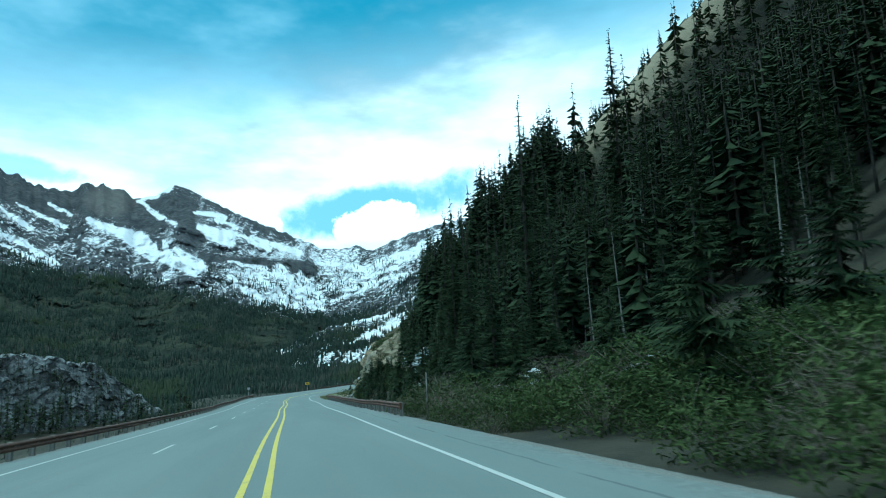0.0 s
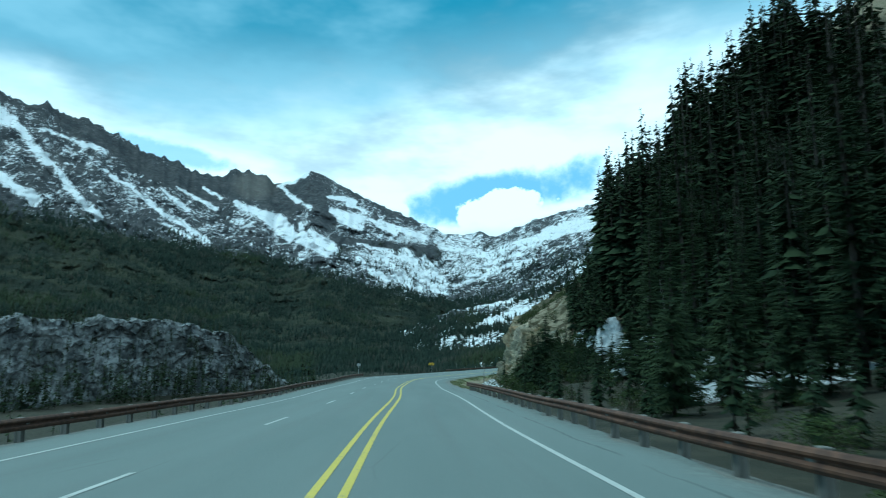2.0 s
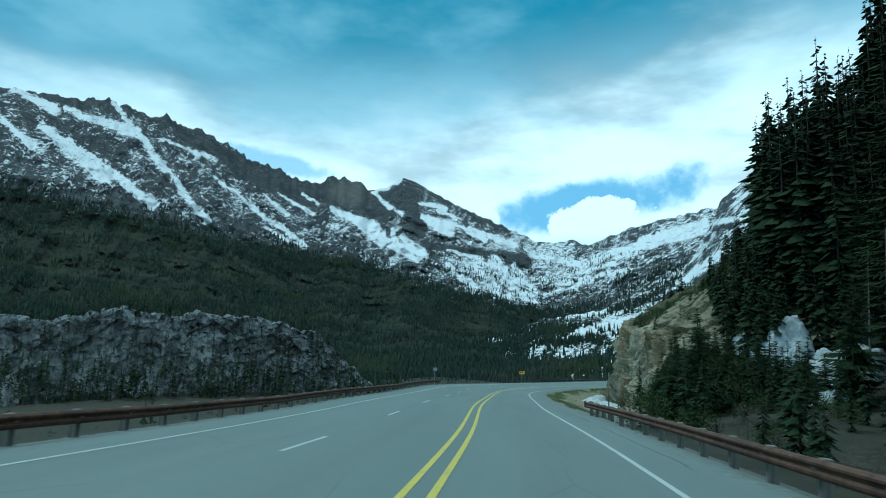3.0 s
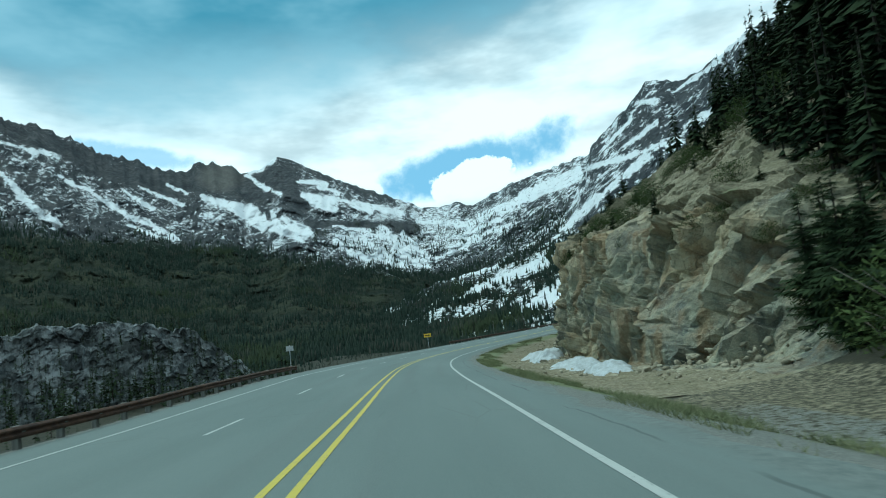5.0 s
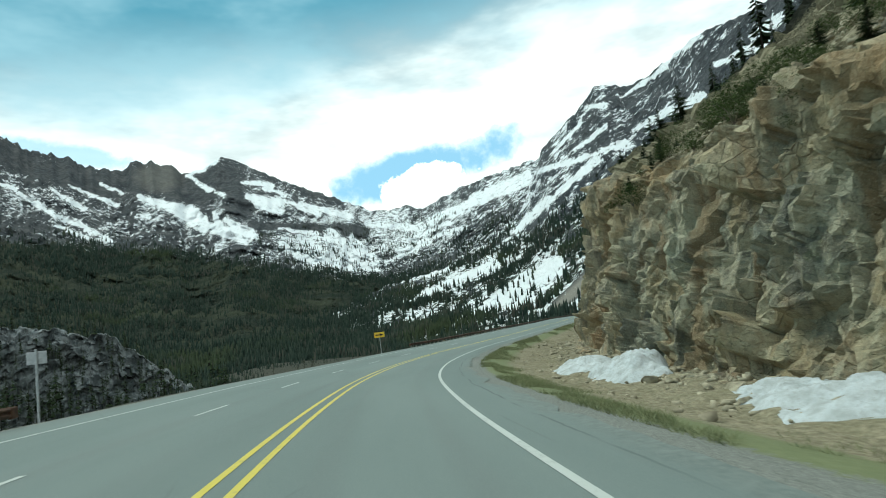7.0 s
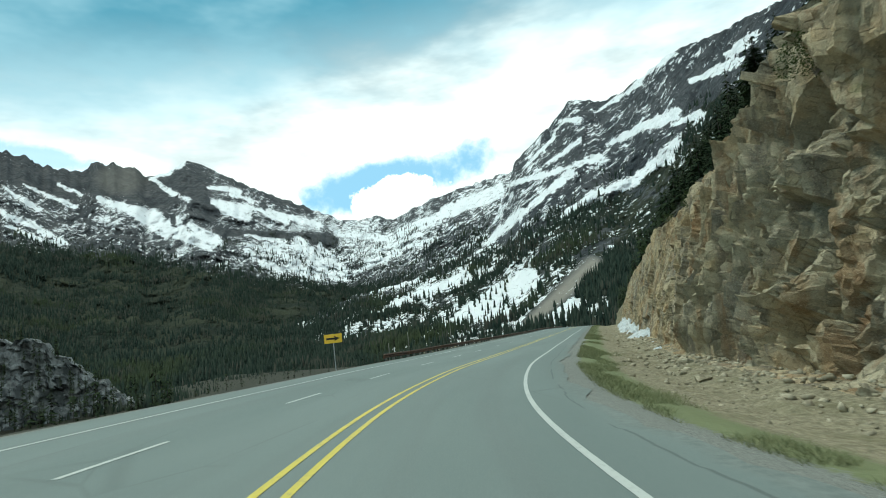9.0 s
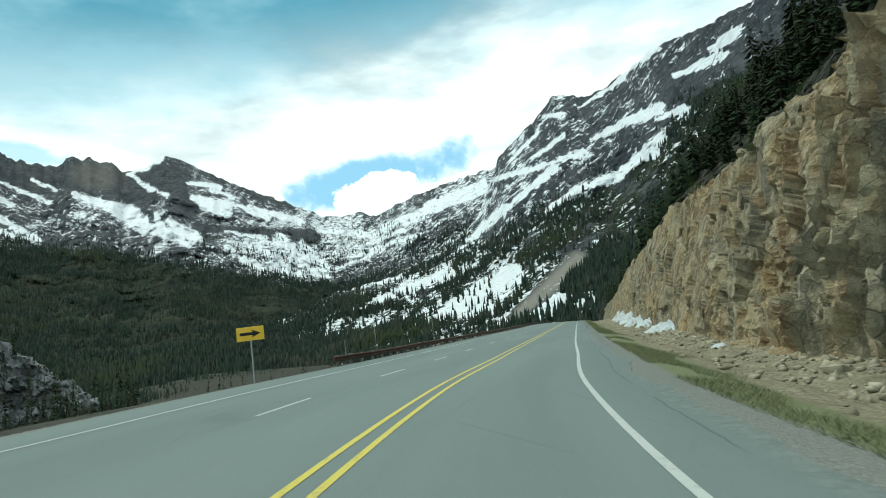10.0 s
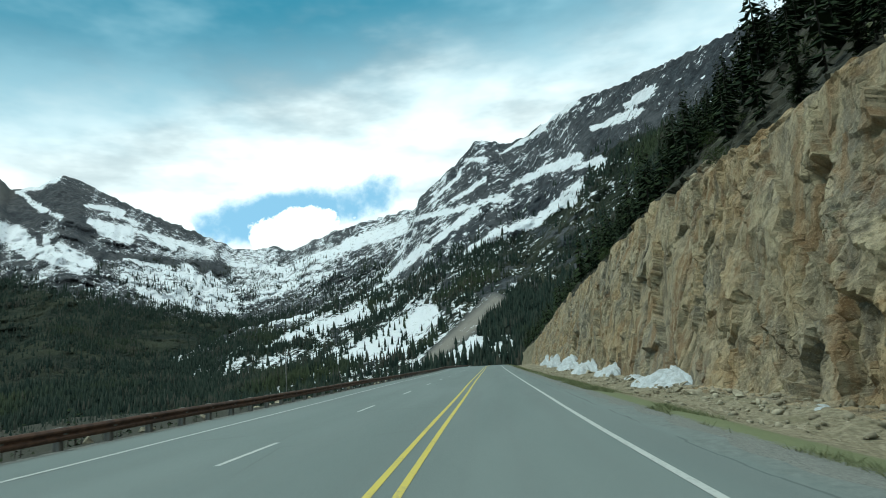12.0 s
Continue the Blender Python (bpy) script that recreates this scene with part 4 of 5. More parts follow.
def colour_right(A, E, V, P):
    n1 = fbm(np.stack([A * 0.55 + E * 0.4, E * 0.55 - A * 0.2, 0 * A], -1), 5, 131, 0.6)
    slant = np.stack([A * 0.9 - E * 0.2, (E + A * 0.55) * 1.9, 0 * A], -1)
    n2 = fbm(slant, 5, 137, 0.65, True)
    snow = 0.20 + 0.7 * (n1 - 0.5) + 0.95 * (n2 - 0.55) + 0.10 * (A > -4)
    snow = snow - 0.12 * np.clip((-A - 6) / 6, 0, 1)
    Aw, Ew = warped(A, E, 161, 0.2, 0.2)
    for e in BANDS:
        snow = np.maximum(snow, 0.95 * streak(Aw, Ew, *e) - 0.6 * (n2 - 0.5))
    for a0, e0, a1, e1, w in LOW_BANDS:
        low = e0 < 4
        snow = np.maximum(snow, 0.95 * streak(Aw, Ew, a0, e0 + 0.25 * low, a1, e1 + 0.25 * low, w * (1.7 if low else 1.0)) - 0.5 * (n2 - 0.5))
    trees = np.interp(A, [-40, -16, -9, -3, 2, 10, 22], [20.0, 12.3, 9.0, 7.2, 6.0, 2.6, 1.0])
    wood = 0.34 + np.clip((trees - E) * 0.2, -0.8, 0.2) + 0.9 * (n1 - 0.5) + 0.5 * (n2 - 0.5)
    wood = wood + np.where(A < -15.5, np.clip((-15.5 - A) * 0.25, 0, 1) * np.clip((17 - E) / 2, 0, 1), 0)
    scree = np.clip(streak(A, E, -0.3, -2.04, -6.7, 2.5, 0.6), 0, 1)
    wood = np.where(scree > 0.2, 0.0, np.where(snow > 0.62, wood * 0.6, wood))
    snow = np.where(scree > 0.2, np.minimum(snow, 0.2), snow)
    return snow, wood, scree


mtn_right = shell("mountain_side", np.linspace(-69, 21.5, 640), 210, RIDGE_R, FOOT_R, 1.15, 71, 0.5, 0.08, colour_right, M_MTN2,
                  "dark rock mountainside with slanting snow bands and scattered conifers")

# ---- the grey rock outcrop across the valley ----
KNOLL = np.array([(28, -8.0, 440), (33, -4.2, 432), (36.2, -1.4, 428), (38.7, 0.3, 424), (43.3, 0.95, 416), (50.5, 1.45, 410), (56, 1.8, 406), (62, 0.1, 400), (68, 0.7, 394), (76, -2, 386), (84, -8, 380)])


def build_knoll():
    az = np.linspace(28, 84, 460)
    top = np.interp(az, KNOLL[:, 0], KNOLL[:, 1]) + 1.9 * (fbm(np.stack([az * 0.45, 0 * az, 0 * az], -1), 5, 61, 0.6) - 0.5) + 0.7 * (fbm(np.stack([az * 3.1, 0 * az, 0 * az], -1), 3, 66, 0.6) - 0.5)
    ra = np.interp(az, KNOLL[:, 0], KNOLL[:, 2])
    v = np.linspace(0, 1, 110)
    A, V = np.meshgrid(az, v, indexing="ij")
    E = -10 + (top[:, None] + 10) * np.minimum(V / 0.8, 1)
    R = ra[:, None] - 22 + 20 * V + np.clip(V - 0.8, 0, 1) * 320
    P = round_mid(A, E, R)
    val, _ = facets(P / np.array([12, 12, 10.0]), 5, 1.6)
    val2, _ = facets(P / np.array([4.0, 4.0, 3.2]), 15, 1.6)
    R = R - (5.0 * val + 2.4 * val2) * (V < 0.82) + 8 * (fbm(P * 0.03, 3, 3) - 0.5)
    P = round_mid(A, E, R)
    ob = new("rock_outcrop", mesh_of("rock_outcrop", P, grid_faces(len(az), len(v), True), M_GREYROCK, False))
    tagged(ob, "pale grey broken cliff standing in the valley forest", "cliff", kind="structure")


build_knoll()


# ---- trees ----
def conifer_meshes(height, radius, bare, seed, whorls=34, gaps=0.15):
    """Trunk and crown of a tall mountain conifer; bare: the share of the trunk with no live branches."""
    rng = random.Random(seed)
    lean = (rng.uniform(-0.02, 0.02) * height, rng.uniform(-0.02, 0.02) * height)
    zs = np.linspace(0, 1, 9)
    line = np.stack([lean[0] * zs**2, lean[1] * zs**2, zs * height - 0.4], 1)
    tv, tf = tube(line, 0.011 * height * (1.02 - zs) ** 0.9 + 0.02, 7)
    trunk = mesh_of("trunk", tv, tf, M_BARK, True)
    bag = Bag()
    for w in range(whorls):
        f = bare + (1 - bare) * (w + rng.uniform(0, 0.9)) / whorls
        z = f * height
        full = radius * min(1.0, (1.03 - f) * 1.7) * (0.55 + 0.45 * min(1, (f - bare) / 0.25 + 0.3))
        for b in range(rng.randint(6, 8)):
            if rng.random() < gaps:
                continue
            a = rng.uniform(0, 2 * math.pi)
            length = max(0.25, full * rng.uniform(0.55, 1.15))
            droop = rng.uniform(0.12, 0.5)
            ca, sa = math.cos(a), math.sin(a)
            root = (lean[0] * f * f, lean[1] * f * f, z + rng.uniform(-0.6, 0.6) * (1 - bare) * height / whorls)
            width = (length * rng.uniform(0.14, 0.24) + 0.07) * (1.5 if height < 8 else 1.0)
            verts, faces, n = [], [], 7
            for i in range(n):
                t = (i + 0.35) / n
                for side in (-1, 1):
                    r0, r1 = (t - 0.10) * length, (t + 0.07) * length
                    wd = width * (1.05 - t) ** 0.6 * rng.uniform(0.6, 1.4)
                    z0, z1 = (-droop * x * (1 - 0.35 * x / length) + 0.10 * x for x in (r0, r1))
                    tip = r1 + 0.55 * wd
                    zt = -droop * tip * (1 - 0.35 * tip / length) + 0.10 * tip - wd * rng.uniform(0.35, 0.9)
                    k = len(verts)
                    verts += [(root[0] + ca * r0, root[1] + sa * r0, root[2] + z0), (root[0] + ca * r1, root[1] + sa * r1, root[2] + z1),
                              (root[0] + ca * tip - side * sa * wd, root[1] + sa * tip + side * ca * wd, root[2] + zt)]
                    faces.append((k, k + 1, k + 2))
            bag.add(verts, faces)
    crown = bag.mesh("crown", M_NEEDLE)
    return trunk, crown


def conifer(meshes, label):
    tree = new("conifer")
    part("trunk", meshes[0], tree)
    part("crown", meshes[1], tree)
    return tagged(tree, label, "tree", "conifers on the slope")


def snag_mesh(height, seed):
    rng = random.Random(seed)
    bag = Bag()
    zs = np.linspace(0, 1, 8)
    bend = rng.uniform(-0.03, 0.03) * height
    bag.add(*tube(np.stack([bend * zs**2, 0.5 * bend * zs, zs * height - 0.3], 1), 0.010 * height * (1.03 - zs) + 0.015, 6))
    for i in range(26):
        f = rng.uniform(0.3, 0.97)
        a, ln = rng.uniform(0, 6.28), rng.uniform(0.4, 1.6) * (1.1 - f)
        p0 = np.array([bend * f * f, 0.5 * bend * f, f * height])
        p1 = p0 + np.array([math.cos(a) * ln, math.sin(a) * ln, -0.25 * ln])
        bag.add(*tube(np.stack([p0, 0.5 * (p0 + p1) + (0, 0, 0.06), p1]), [0.035, 0.024, 0.008], 4))
    return bag.mesh("dead_tree", M_SNAG)


KINDS = [conifer_meshes(h, r, bare, 200 + i, wh, gp) for i, (h, r, bare, wh, gp) in enumerate((
    (27, 2.7, 0.18, 46, 0.12), (24, 2.5, 0.10, 44, 0.10), (30, 2.6, 0.30, 46, 0.20), (21, 2.4, 0.06, 40, 0.10), (25, 2.0, 0.30, 34, 0.38), (17, 2.2, 0.05, 36, 0.08)))]
SMALL = [conifer_meshes(h, r, 0.03, 300 + i, wh, 0.08) for i, (h, r, wh) in enumerate(((7.0, 1.5, 22), (4.5, 1.2, 18), (2.6, 0.9, 14)))]
SNAGS = [snag_mesh(h, 400 + h) for h in (15, 19, 23)]


def hill_at(s, q, sink=0.0):
    L, H = hill(np.array(float(s)), np.array(float(q)))
    P = at(s, L, H)
    n = fbm(P * 0.12, 4, 7) - 0.5
    far = min(max((q - 4) / 8, 0), 1)
    H = H + far * n * 3.0 * (1 - 0.5 * cliff_share(s))
    return at(s, L, H - sink)


def scaled_copy(thing, p, turn, size):
    ob = copy_thing(thing, pose(*p, 0, 0, turn))
    ob.scale = (size, size, size)
    return ob


def joined(name, meshes, spots, label, category):
    """Many trees as one mesh: meshes to choose from, spots of (place, turn, size, which)."""
    verts, tris, mats, base = [], [], [], 0
    data = []
    for group in meshes:
        vs, fs, ms, off = [], [], [], 0
        for k, me in enumerate(group):
            v = np.zeros(len(me.vertices) * 3)
            me.vertices.foreach_get("co", v)
            me.calc_loop_triangles()
            t = np.zeros(len(me.loop_triangles) * 3, np.int32)
            me.loop_triangles.foreach_get("vertices", t)
            vs.append(v.reshape(-1, 3)), fs.append(t.reshape(-1, 3) + off), ms.append(np.full(len(t) // 3, k))
            off += len(v) // 3
        data.append((np.vstack(vs), np.vstack(fs), np.concatenate(ms)))
    for p, turn, size, k in spots:
        v, f, m = data[k]
        c, s = math.cos(radians(turn)), math.sin(radians(turn))
        verts.append(np.stack([v[:, 0] * c - v[:, 1] * s, v[:, 0] * s + v[:, 1] * c, v[:, 2]], 1) * size + p)
        tris.append(f + base), mats.append(m)
        base += len(v)
    ob = new(name, tri_mesh(name, np.vstack(verts), np.vstack(tris), meshes[0][0].materials[:] + meshes[0][-1].materials[:], np.concatenate(mats)))
    return tagged(ob, label, category, kind="stuff")


def tri_mesh(name, verts, tris, mats, index=None):
    me = bpy.data.meshes.new(name)
    me.vertices.add(len(verts))
    me.vertices.foreach_set("co", np.ascontiguousarray(verts, np.float32).ravel())
    me.loops.add(len(tris) * 3)
    me.loops.foreach_set("vertex_index", np.ascontiguousarray(tris, np.int32).ravel())
    me.polygons.add(len(tris))
    me.polygons.foreach_set("loop_start", np.arange(0, len(tris) * 3, 3, dtype=np.int32))
    for m in mats if isinstance(mats, (list, tuple)) else [mats]:
        me.materials.append(m)
    if index is not None:
        me.polygons.foreach_set("material_index", np.ascontiguousarray(index, np.int32))
    me.update(calc_edges=True)
    me.validate()
    return me


def lean_conifer(height, radius, bare, seed, whorls):
    """A light conifer for dense stands: a thin trunk and bent drooping boughs."""
    rng = random.Random(seed)
    tv, tf = tube([(0, 0, -0.4), (0, 0, height * 0.5), (0, 0, height)], [0.012 * height, 0.008 * height, 0.01], 4)
    bag = Bag()
    for w in range(whorls):
        f = bare + (1 - bare) * (w + rng.uniform(0, 0.9)) / whorls
        z = f * height
        full = radius * min(1.0, (1.04 - f) * 1.8) * (0.55 + 0.45 * min(1, (f - bare) / 0.25 + 0.3))
        for b in range(5):
            a, ln = rng.uniform(0, 6.28), max(0.3, full * rng.uniform(0.55, 1.2))
            drop, wd = rng.uniform(0.2, 0.55) * ln, ln * rng.uniform(0.20, 0.36) + 0.12
            ca, sa, m = math.cos(a), math.sin(a), 0.5 * ln
            z = f * height + rng.uniform(-0.6, 0.6) * (1 - bare) * height / whorls
            bag.add([(0, 0, z + 0.12 * ln), (ca * m - sa * wd, sa * m + ca * wd, z - 0.45 * drop - 0.4 * wd), (ca * ln, sa * ln, z - drop),
                     (ca * m + sa * wd, sa * m - ca * wd, z - 0.45 * drop - 0.4 * wd), (ca * m, sa * m, z - 0.2 * drop)], [(0, 1, 4), (1, 2, 4), (2, 3, 4), (3, 0, 4)])
    return mesh_of("trunk", tv, tf, M_BARK), bag.mesh("crown", M_NEEDLE)


LEAN = [lean_conifer(h, r, bare, 230 + i, wh) for i, (h, r, bare, wh) in enumerate(((25, 3.4, 0.05, 16), (22, 3.1, 0.03, 15), (28, 3.4, 0.10, 16)))]
THIN = [lean_conifer(h, r, bare, 240 + i, wh) for i, (h, r, bare, wh) in enumerate(((25, 3.7, 0.04, 8), (22, 3.4, 0.03, 8), (28, 3.6, 0.08, 9)))]


def plant_slope():
    rng = random.Random(5)
    labels = ("tall dark green conifer with drooping branches on the slope", "dense dark conifer standing in the hillside wood",
              "tall thin conifer with a long bare trunk", "bushy dark conifer on the wooded slope", "sparse old conifer with a ragged open crown", "young dark conifer among taller trees")
    first = [None] * len(KINDS)
    places, far = [], []
    for k in range(12000):
        s = rng.uniform(-45, 116)
        q = 13 + 125 * rng.random() ** 1.25
        if s > 78 and q < 17 + (s - 78) * 0.2:
            continue
        if s < 46 and q < 28 - max(0, s - 30) * 0.5:
            continue
        if q < 22 and rng.random() < 0.45:
            continue
        gap = 2.6 if q < 40 else 3.2
        if any((s - a) ** 2 + (q - b) ** 2 < gap * gap for a, b in places):
            continue
        places.append((s, q))
        if len(places) >= 1000:
            break
    places.sort(key=lambda w: w[1] + (0 if 25 < w[0] < 104 else 60))
    near, rest = places[:150], places[150:]
    for i, (s, q) in enumerate(near):
        k = rng.choice((0, 0, 1, 1, 2, 2, 3, 3, 4, 5)) if q > 17 else rng.choice((3, 5, 1, 5))
        p = hill_at(s, q, 0.2)
        size = rng.choice((rng.uniform(0.4, 0.62), rng.uniform(0.5, 0.84))) * (0.9 if q < 22 else 1.0) * np.interp(s, [28, 60], [0.68, 1.0])
        if first[k] is None:
            first[k] = conifer(KINDS[k], labels[k])
            first[k].matrix_basis = pose(*p, 0, 0, rng.uniform(0, 360))
            first[k].scale = (size,) * 3
        else:
            scaled_copy(first[k], p, rng.uniform(0, 360), size)
    # tall trees that stand above the wood
    for s, q, size, k in ((64.3, 23.2, 1.30, 4), (51.0, 29.5, 0.98, 2), (96.5, 25.6, 1.05, 4), (97.6, 26.4, 0.95, 4), (93.3, 20.6, 0.98, 1), (90.0, 21.5, 0.85, 2)):
        scaled_copy(first[k], hill_at(s, q, 0.2), rng.uniform(0, 360), size)
    spots = [(hill_at(s, q, 0.2), rng.uniform(0, 360), rng.uniform(0.36, 0.72) * np.interp(s, [20, 55], [0.8, 1.0]), rng.randrange(3) + (3 if q > 62 else 0)) for s, q in rest]
    for k in range(620):
        s = rng.uniform(100, 690)
        rise = np.interp(s, [150, 165, 185, 215, 235], [32, 20, 12, 12, 2])
        q = 9 + cut_height(s) * 1.05 + rise + 95 * rng.random() ** 1.25
        spots.append((hill_at(s, q, 0.2), rng.uniform(0, 360), rng.uniform(0.22, 0.5) * np.interp(s, [200, 240], [0.6, 1.0]), rng.randrange(3) + (3 if s > 260 else 0)))
    for k in range(190):
        s, q = rng.uniform(36, 80), rng.uniform(22, 60)
        spots.append((hill_at(s, q, 0.2), rng.uniform(0, 360), rng.uniform(0.36, 0.66), rng.randrange(3)))
    for k in range(90):
        s, q = rng.uniform(80, 103), rng.uniform(24, 48)
        spots.append((hill_at(s, q, 0.2), rng.uniform(0, 360), rng.uniform(0.34, 0.62), rng.randrange(3)))
    for k in range(90):
        s, q = rng.uniform(52, 88), rng.uniform(20, 38)
        spots.append((hill_at(s, q, 0.2), rng.uniform(0, 360), rng.uniform(0.3, 0.6), rng.randrange(3)))
    for k in range(330):
        s = rng.uniform(105, 127)
        q = 25 + 42 * rng.random() ** 1.2 + max(0, s - 116) * 0.5
        spots.append((hill_at(s, q + max(0, s - 112) * 0.4, 0.2), rng.uniform(0, 360), rng.uniform(0.42, 0.72), rng.randrange(3)))
    for k in range(240):
        s = rng.uniform(118, 156)
        q = 9 + cut_height(s) * 1.05 + 16 + 30 * rng.random() ** 1.3
        spots.append((hill_at(s, q, 0.2), rng.uniform(0, 360), rng.uniform(0.10, 0.34), rng.randrange(3)))
    for k in range(260):
        s = rng.uniform(206, 310)
        q = 9 + cut_height(s) * 1.05 + 3.5 + 24 * rng.random() ** 1.2
        spots.append((hill_at(s, q, 0.2), rng.uniform(0, 360), rng.uniform(0.10, 0.30), rng.randrange(3)))
    for k in range(280):
        s = rng.uniform(103, 121)
        q = rng.uniform(17, 36) + max(0, s - 108) * 0.55
        spots.append((hill_at(s, q, 0.2), rng.uniform(0, 360), rng.uniform(0.12, 0.32), rng.randrange(3)))
    joined("conifer_wood", LEAN, [w for w in spots if w[3] < 3], "dense dark conifer wood on the steep slope", "wood")
    joined("far_slope_wood", THIN, [(p, turn, size, k - 3) for p, turn, size, k in spots if k > 2], "dark conifers higher on the mountainside", "wood")
    for i in range(20):
        s, q = (41.3, 20.0) if i == 0 else (40.0, 20.6) if i == 1 else (rng.uniform(28, 100), rng.uniform(18, 30))
        ob = new("dead_tree", SNAGS[i % 3])
        ob.matrix_basis = pose(*hill_at(s, q, 0.2), rng.uniform(-4, 4), rng.uniform(-4, 4), rng.uniform(0, 360))
        ob.scale = (rng.uniform(0.45, 0.62),) * 3
        tagged(ob, "bleached grey dead conifer trunk with bare stubs", "dead tree", "dead trees on the slope")


plant_slope()


# ---- guardrails ----
def rail_lat(s, lat):
    return np.where(np.asarray(lat) < 0, lat, lat - 0.35) + 0.0 * np.asarray(s)


def w_beam(s0, s1, lat, rise):
    prof = [(0.0, 0.155), (0.03, 0.14), (0.075, 0.095), (0.075, 0.06), (0.02, 0.015), (0.02, -0.015), (0.075, -0.06), (0.075, -0.095), (0.03, -0.14), (0.0, -0.155)]
    side = 1 if lat < 0 else -1
    ring = prof + [(x - 0.012, z) for x, z in prof[::-1]]
    ss = np.arange(s0, s1 + 0.01, 1.9)
    wav = (fbm(np.stack([ss * 0.11, 0 * ss, 0 * ss], -1), 3, int(s0) % 97 + 1) - 0.5) * 0.10
    v = np.stack([at(ss, rail_lat(ss, lat) + side * (x + 0.16), rise + z + wav) for x, z in ring], 1)
    n = len(ring)
    faces = []
    for i in range(len(ss) - 1):
        for j in range(n):
            k = (j + 1) % n
            f = (i * n + j, i * n + k, (i + 1) * n + k, (i + 1) * n + j)
            faces.append(f[::-1] if side > 0 else f)
    faces += [tuple(range(n)), tuple((len(ss) - 1) * n + j for j in range(n))[::-1]]
    return mesh_of("beam", v, faces, M_RUST, False), ss, wav


def post_mesh():
    bm = bmesh.new()
    box_bm(bm, 0.17, 0.17, 1.25, 0, 0, 0.14, 0.012)
    return bm_mesh("post", bm, M_POST)


def block_mesh():
    bm = bmesh.new()
    box_bm(bm, 0.15, 0.16, 0.27, 0, 0, 0, 0.01)
    return bm_mesh("spacer_block", bm, M_POST)


POST, BLOCK = post_mesh(), block_mesh()


def guardrail(s0, s1, lat, rise, label):
    rail = tagged(new("guardrail"), label, "guardrail", "highway guardrails")
    beam, ss, wav = w_beam(s0, s1, lat, rise)
    part("beam", beam, rail, "rust-brown corrugated steel beam")
    for s in (ss[0], ss[-1]):
        bm = bmesh.new()
        box_bm(bm, 0.11, 0.30, 0.33, 0, 0, 0, 0.03)
        cap = part("end_cap", bm_mesh("end_cap", bm, M_RUST), rail, "rounded rusty end piece")
        cap.matrix_basis = place(s, rail_lat(s, lat) + (0.19 if lat < 0 else -0.19), rise)
    rng = random.Random(int(s0) + 500)
    side = 1 if lat < 0 else -1
    for s, w in zip(ss[:-1], wav):
        p = part("post", POST, rail)
        p.matrix_basis = place(s + 0.9, rail_lat(s + 0.9, lat), w + rise - 0.61, rng.uniform(-3, 3)) @ pose(0, 0, 0, rng.uniform(-2, 2), rng.uniform(-2, 2))
        b = part("spacer_block", BLOCK, rail)
        b.matrix_basis = place(s + 0.9, rail_lat(s + 0.9, lat) + side * 0.11, rise + w)
    return rail


guardrail(-70.0, 137.0, -8.75, 0.42, "long rusted steel guardrail on grey timber posts above the valley")
guardrail(190.5, 420.0, -8.85, 0.36, "rusted steel guardrail on short grey posts along the outer bend")
guardrail(29.7, 88.7, 6.35, 0.46, "rusted steel guardrail on grey posts beside the wooded slope")


# ---- signs and stakes ----
def arrow_sign():
    sign = tagged(new("arrow_sign"), "yellow rectangular warning sign with a black arrow on a steel post", "road sign")
    bm = bmesh.new()
    box_bm(bm, 0.06, 0.045, 3.1, 0, 0, 1.15, 0.006)
    part("post", bm_mesh("post", bm, M_GALV), sign, "thin grey steel post")
    bm = bmesh.new()
    box_bm(bm, 1.22, 0.02, 0.61, 0, -0.035, 2.42, 0.008)
    board = part("board", bm_mesh("board", bm, M_SIGN), sign, "yellow sheet-metal board")
    bm = bmesh.new()
    pts = [(-0.46, -0.065), (0.12, -0.065), (0.08, -0.17), (0.47, 0.0), (0.08, 0.17), (0.12, 0.065), (-0.46, 0.065)]
    front = [bm.verts.new((x, -0.049, 2.42 + z)) for x, z in pts]
    bm.faces.new((front[0], front[1], front[5], front[6]))
    bm.faces.new((front[1], front[2], front[3], front[4], front[5]))
    bmesh.ops.recalc_face_normals(bm, faces=bm.faces)
    part("arrow", bm_mesh("arrow", bm, M_BLACK), board, "black arrow pointing along the bend")
    sign.matrix_basis = pose(-54.9, 179.8, -13.92, 0, -1.5, heading(185.0) + 14)


arrow_sign()


def back_sign():
    sign = tagged(new("road_sign"), "small grey road sign seen from the back on a post", "road sign")
    bm = bmesh.new()
    box_bm(bm, 0.07, 0.07, 3.0, 0, 0, 1.2, 0.006)
    part("post", bm_mesh("post", bm, M_GALV), sign)
    bm = bmesh.new()
    box_bm(bm, 0.62, 0.02, 0.42, 0, 0.05, 2.4, 0.006)
    part("board", bm_mesh("board", bm, M_GALV), sign, "dull grey back of the board")
    sign.matrix_basis = place(138.5, -9.9, -0.4, 10)


back_sign()


def stake(s, lat, h, size):
    bm = bmesh.new()
    bmesh.ops.create_cone(bm, cap_ends=True, segments=8, radius1=0.042, radius2=0.032, depth=size, matrix=Matrix.Translation((0, 0, size / 2 - 0.5)))
    ob = new("snow_stake", bm_mesh("snow_stake", bm, M_POST, True))
    ob.matrix_basis = place(s, lat, h) @ pose(0, 0, 0, random.uniform(-1.5, 1.5), random.uniform(-1.5, 1.5))
    tagged(ob, "thin pale roadside snow stake", "stake", "snow stakes")


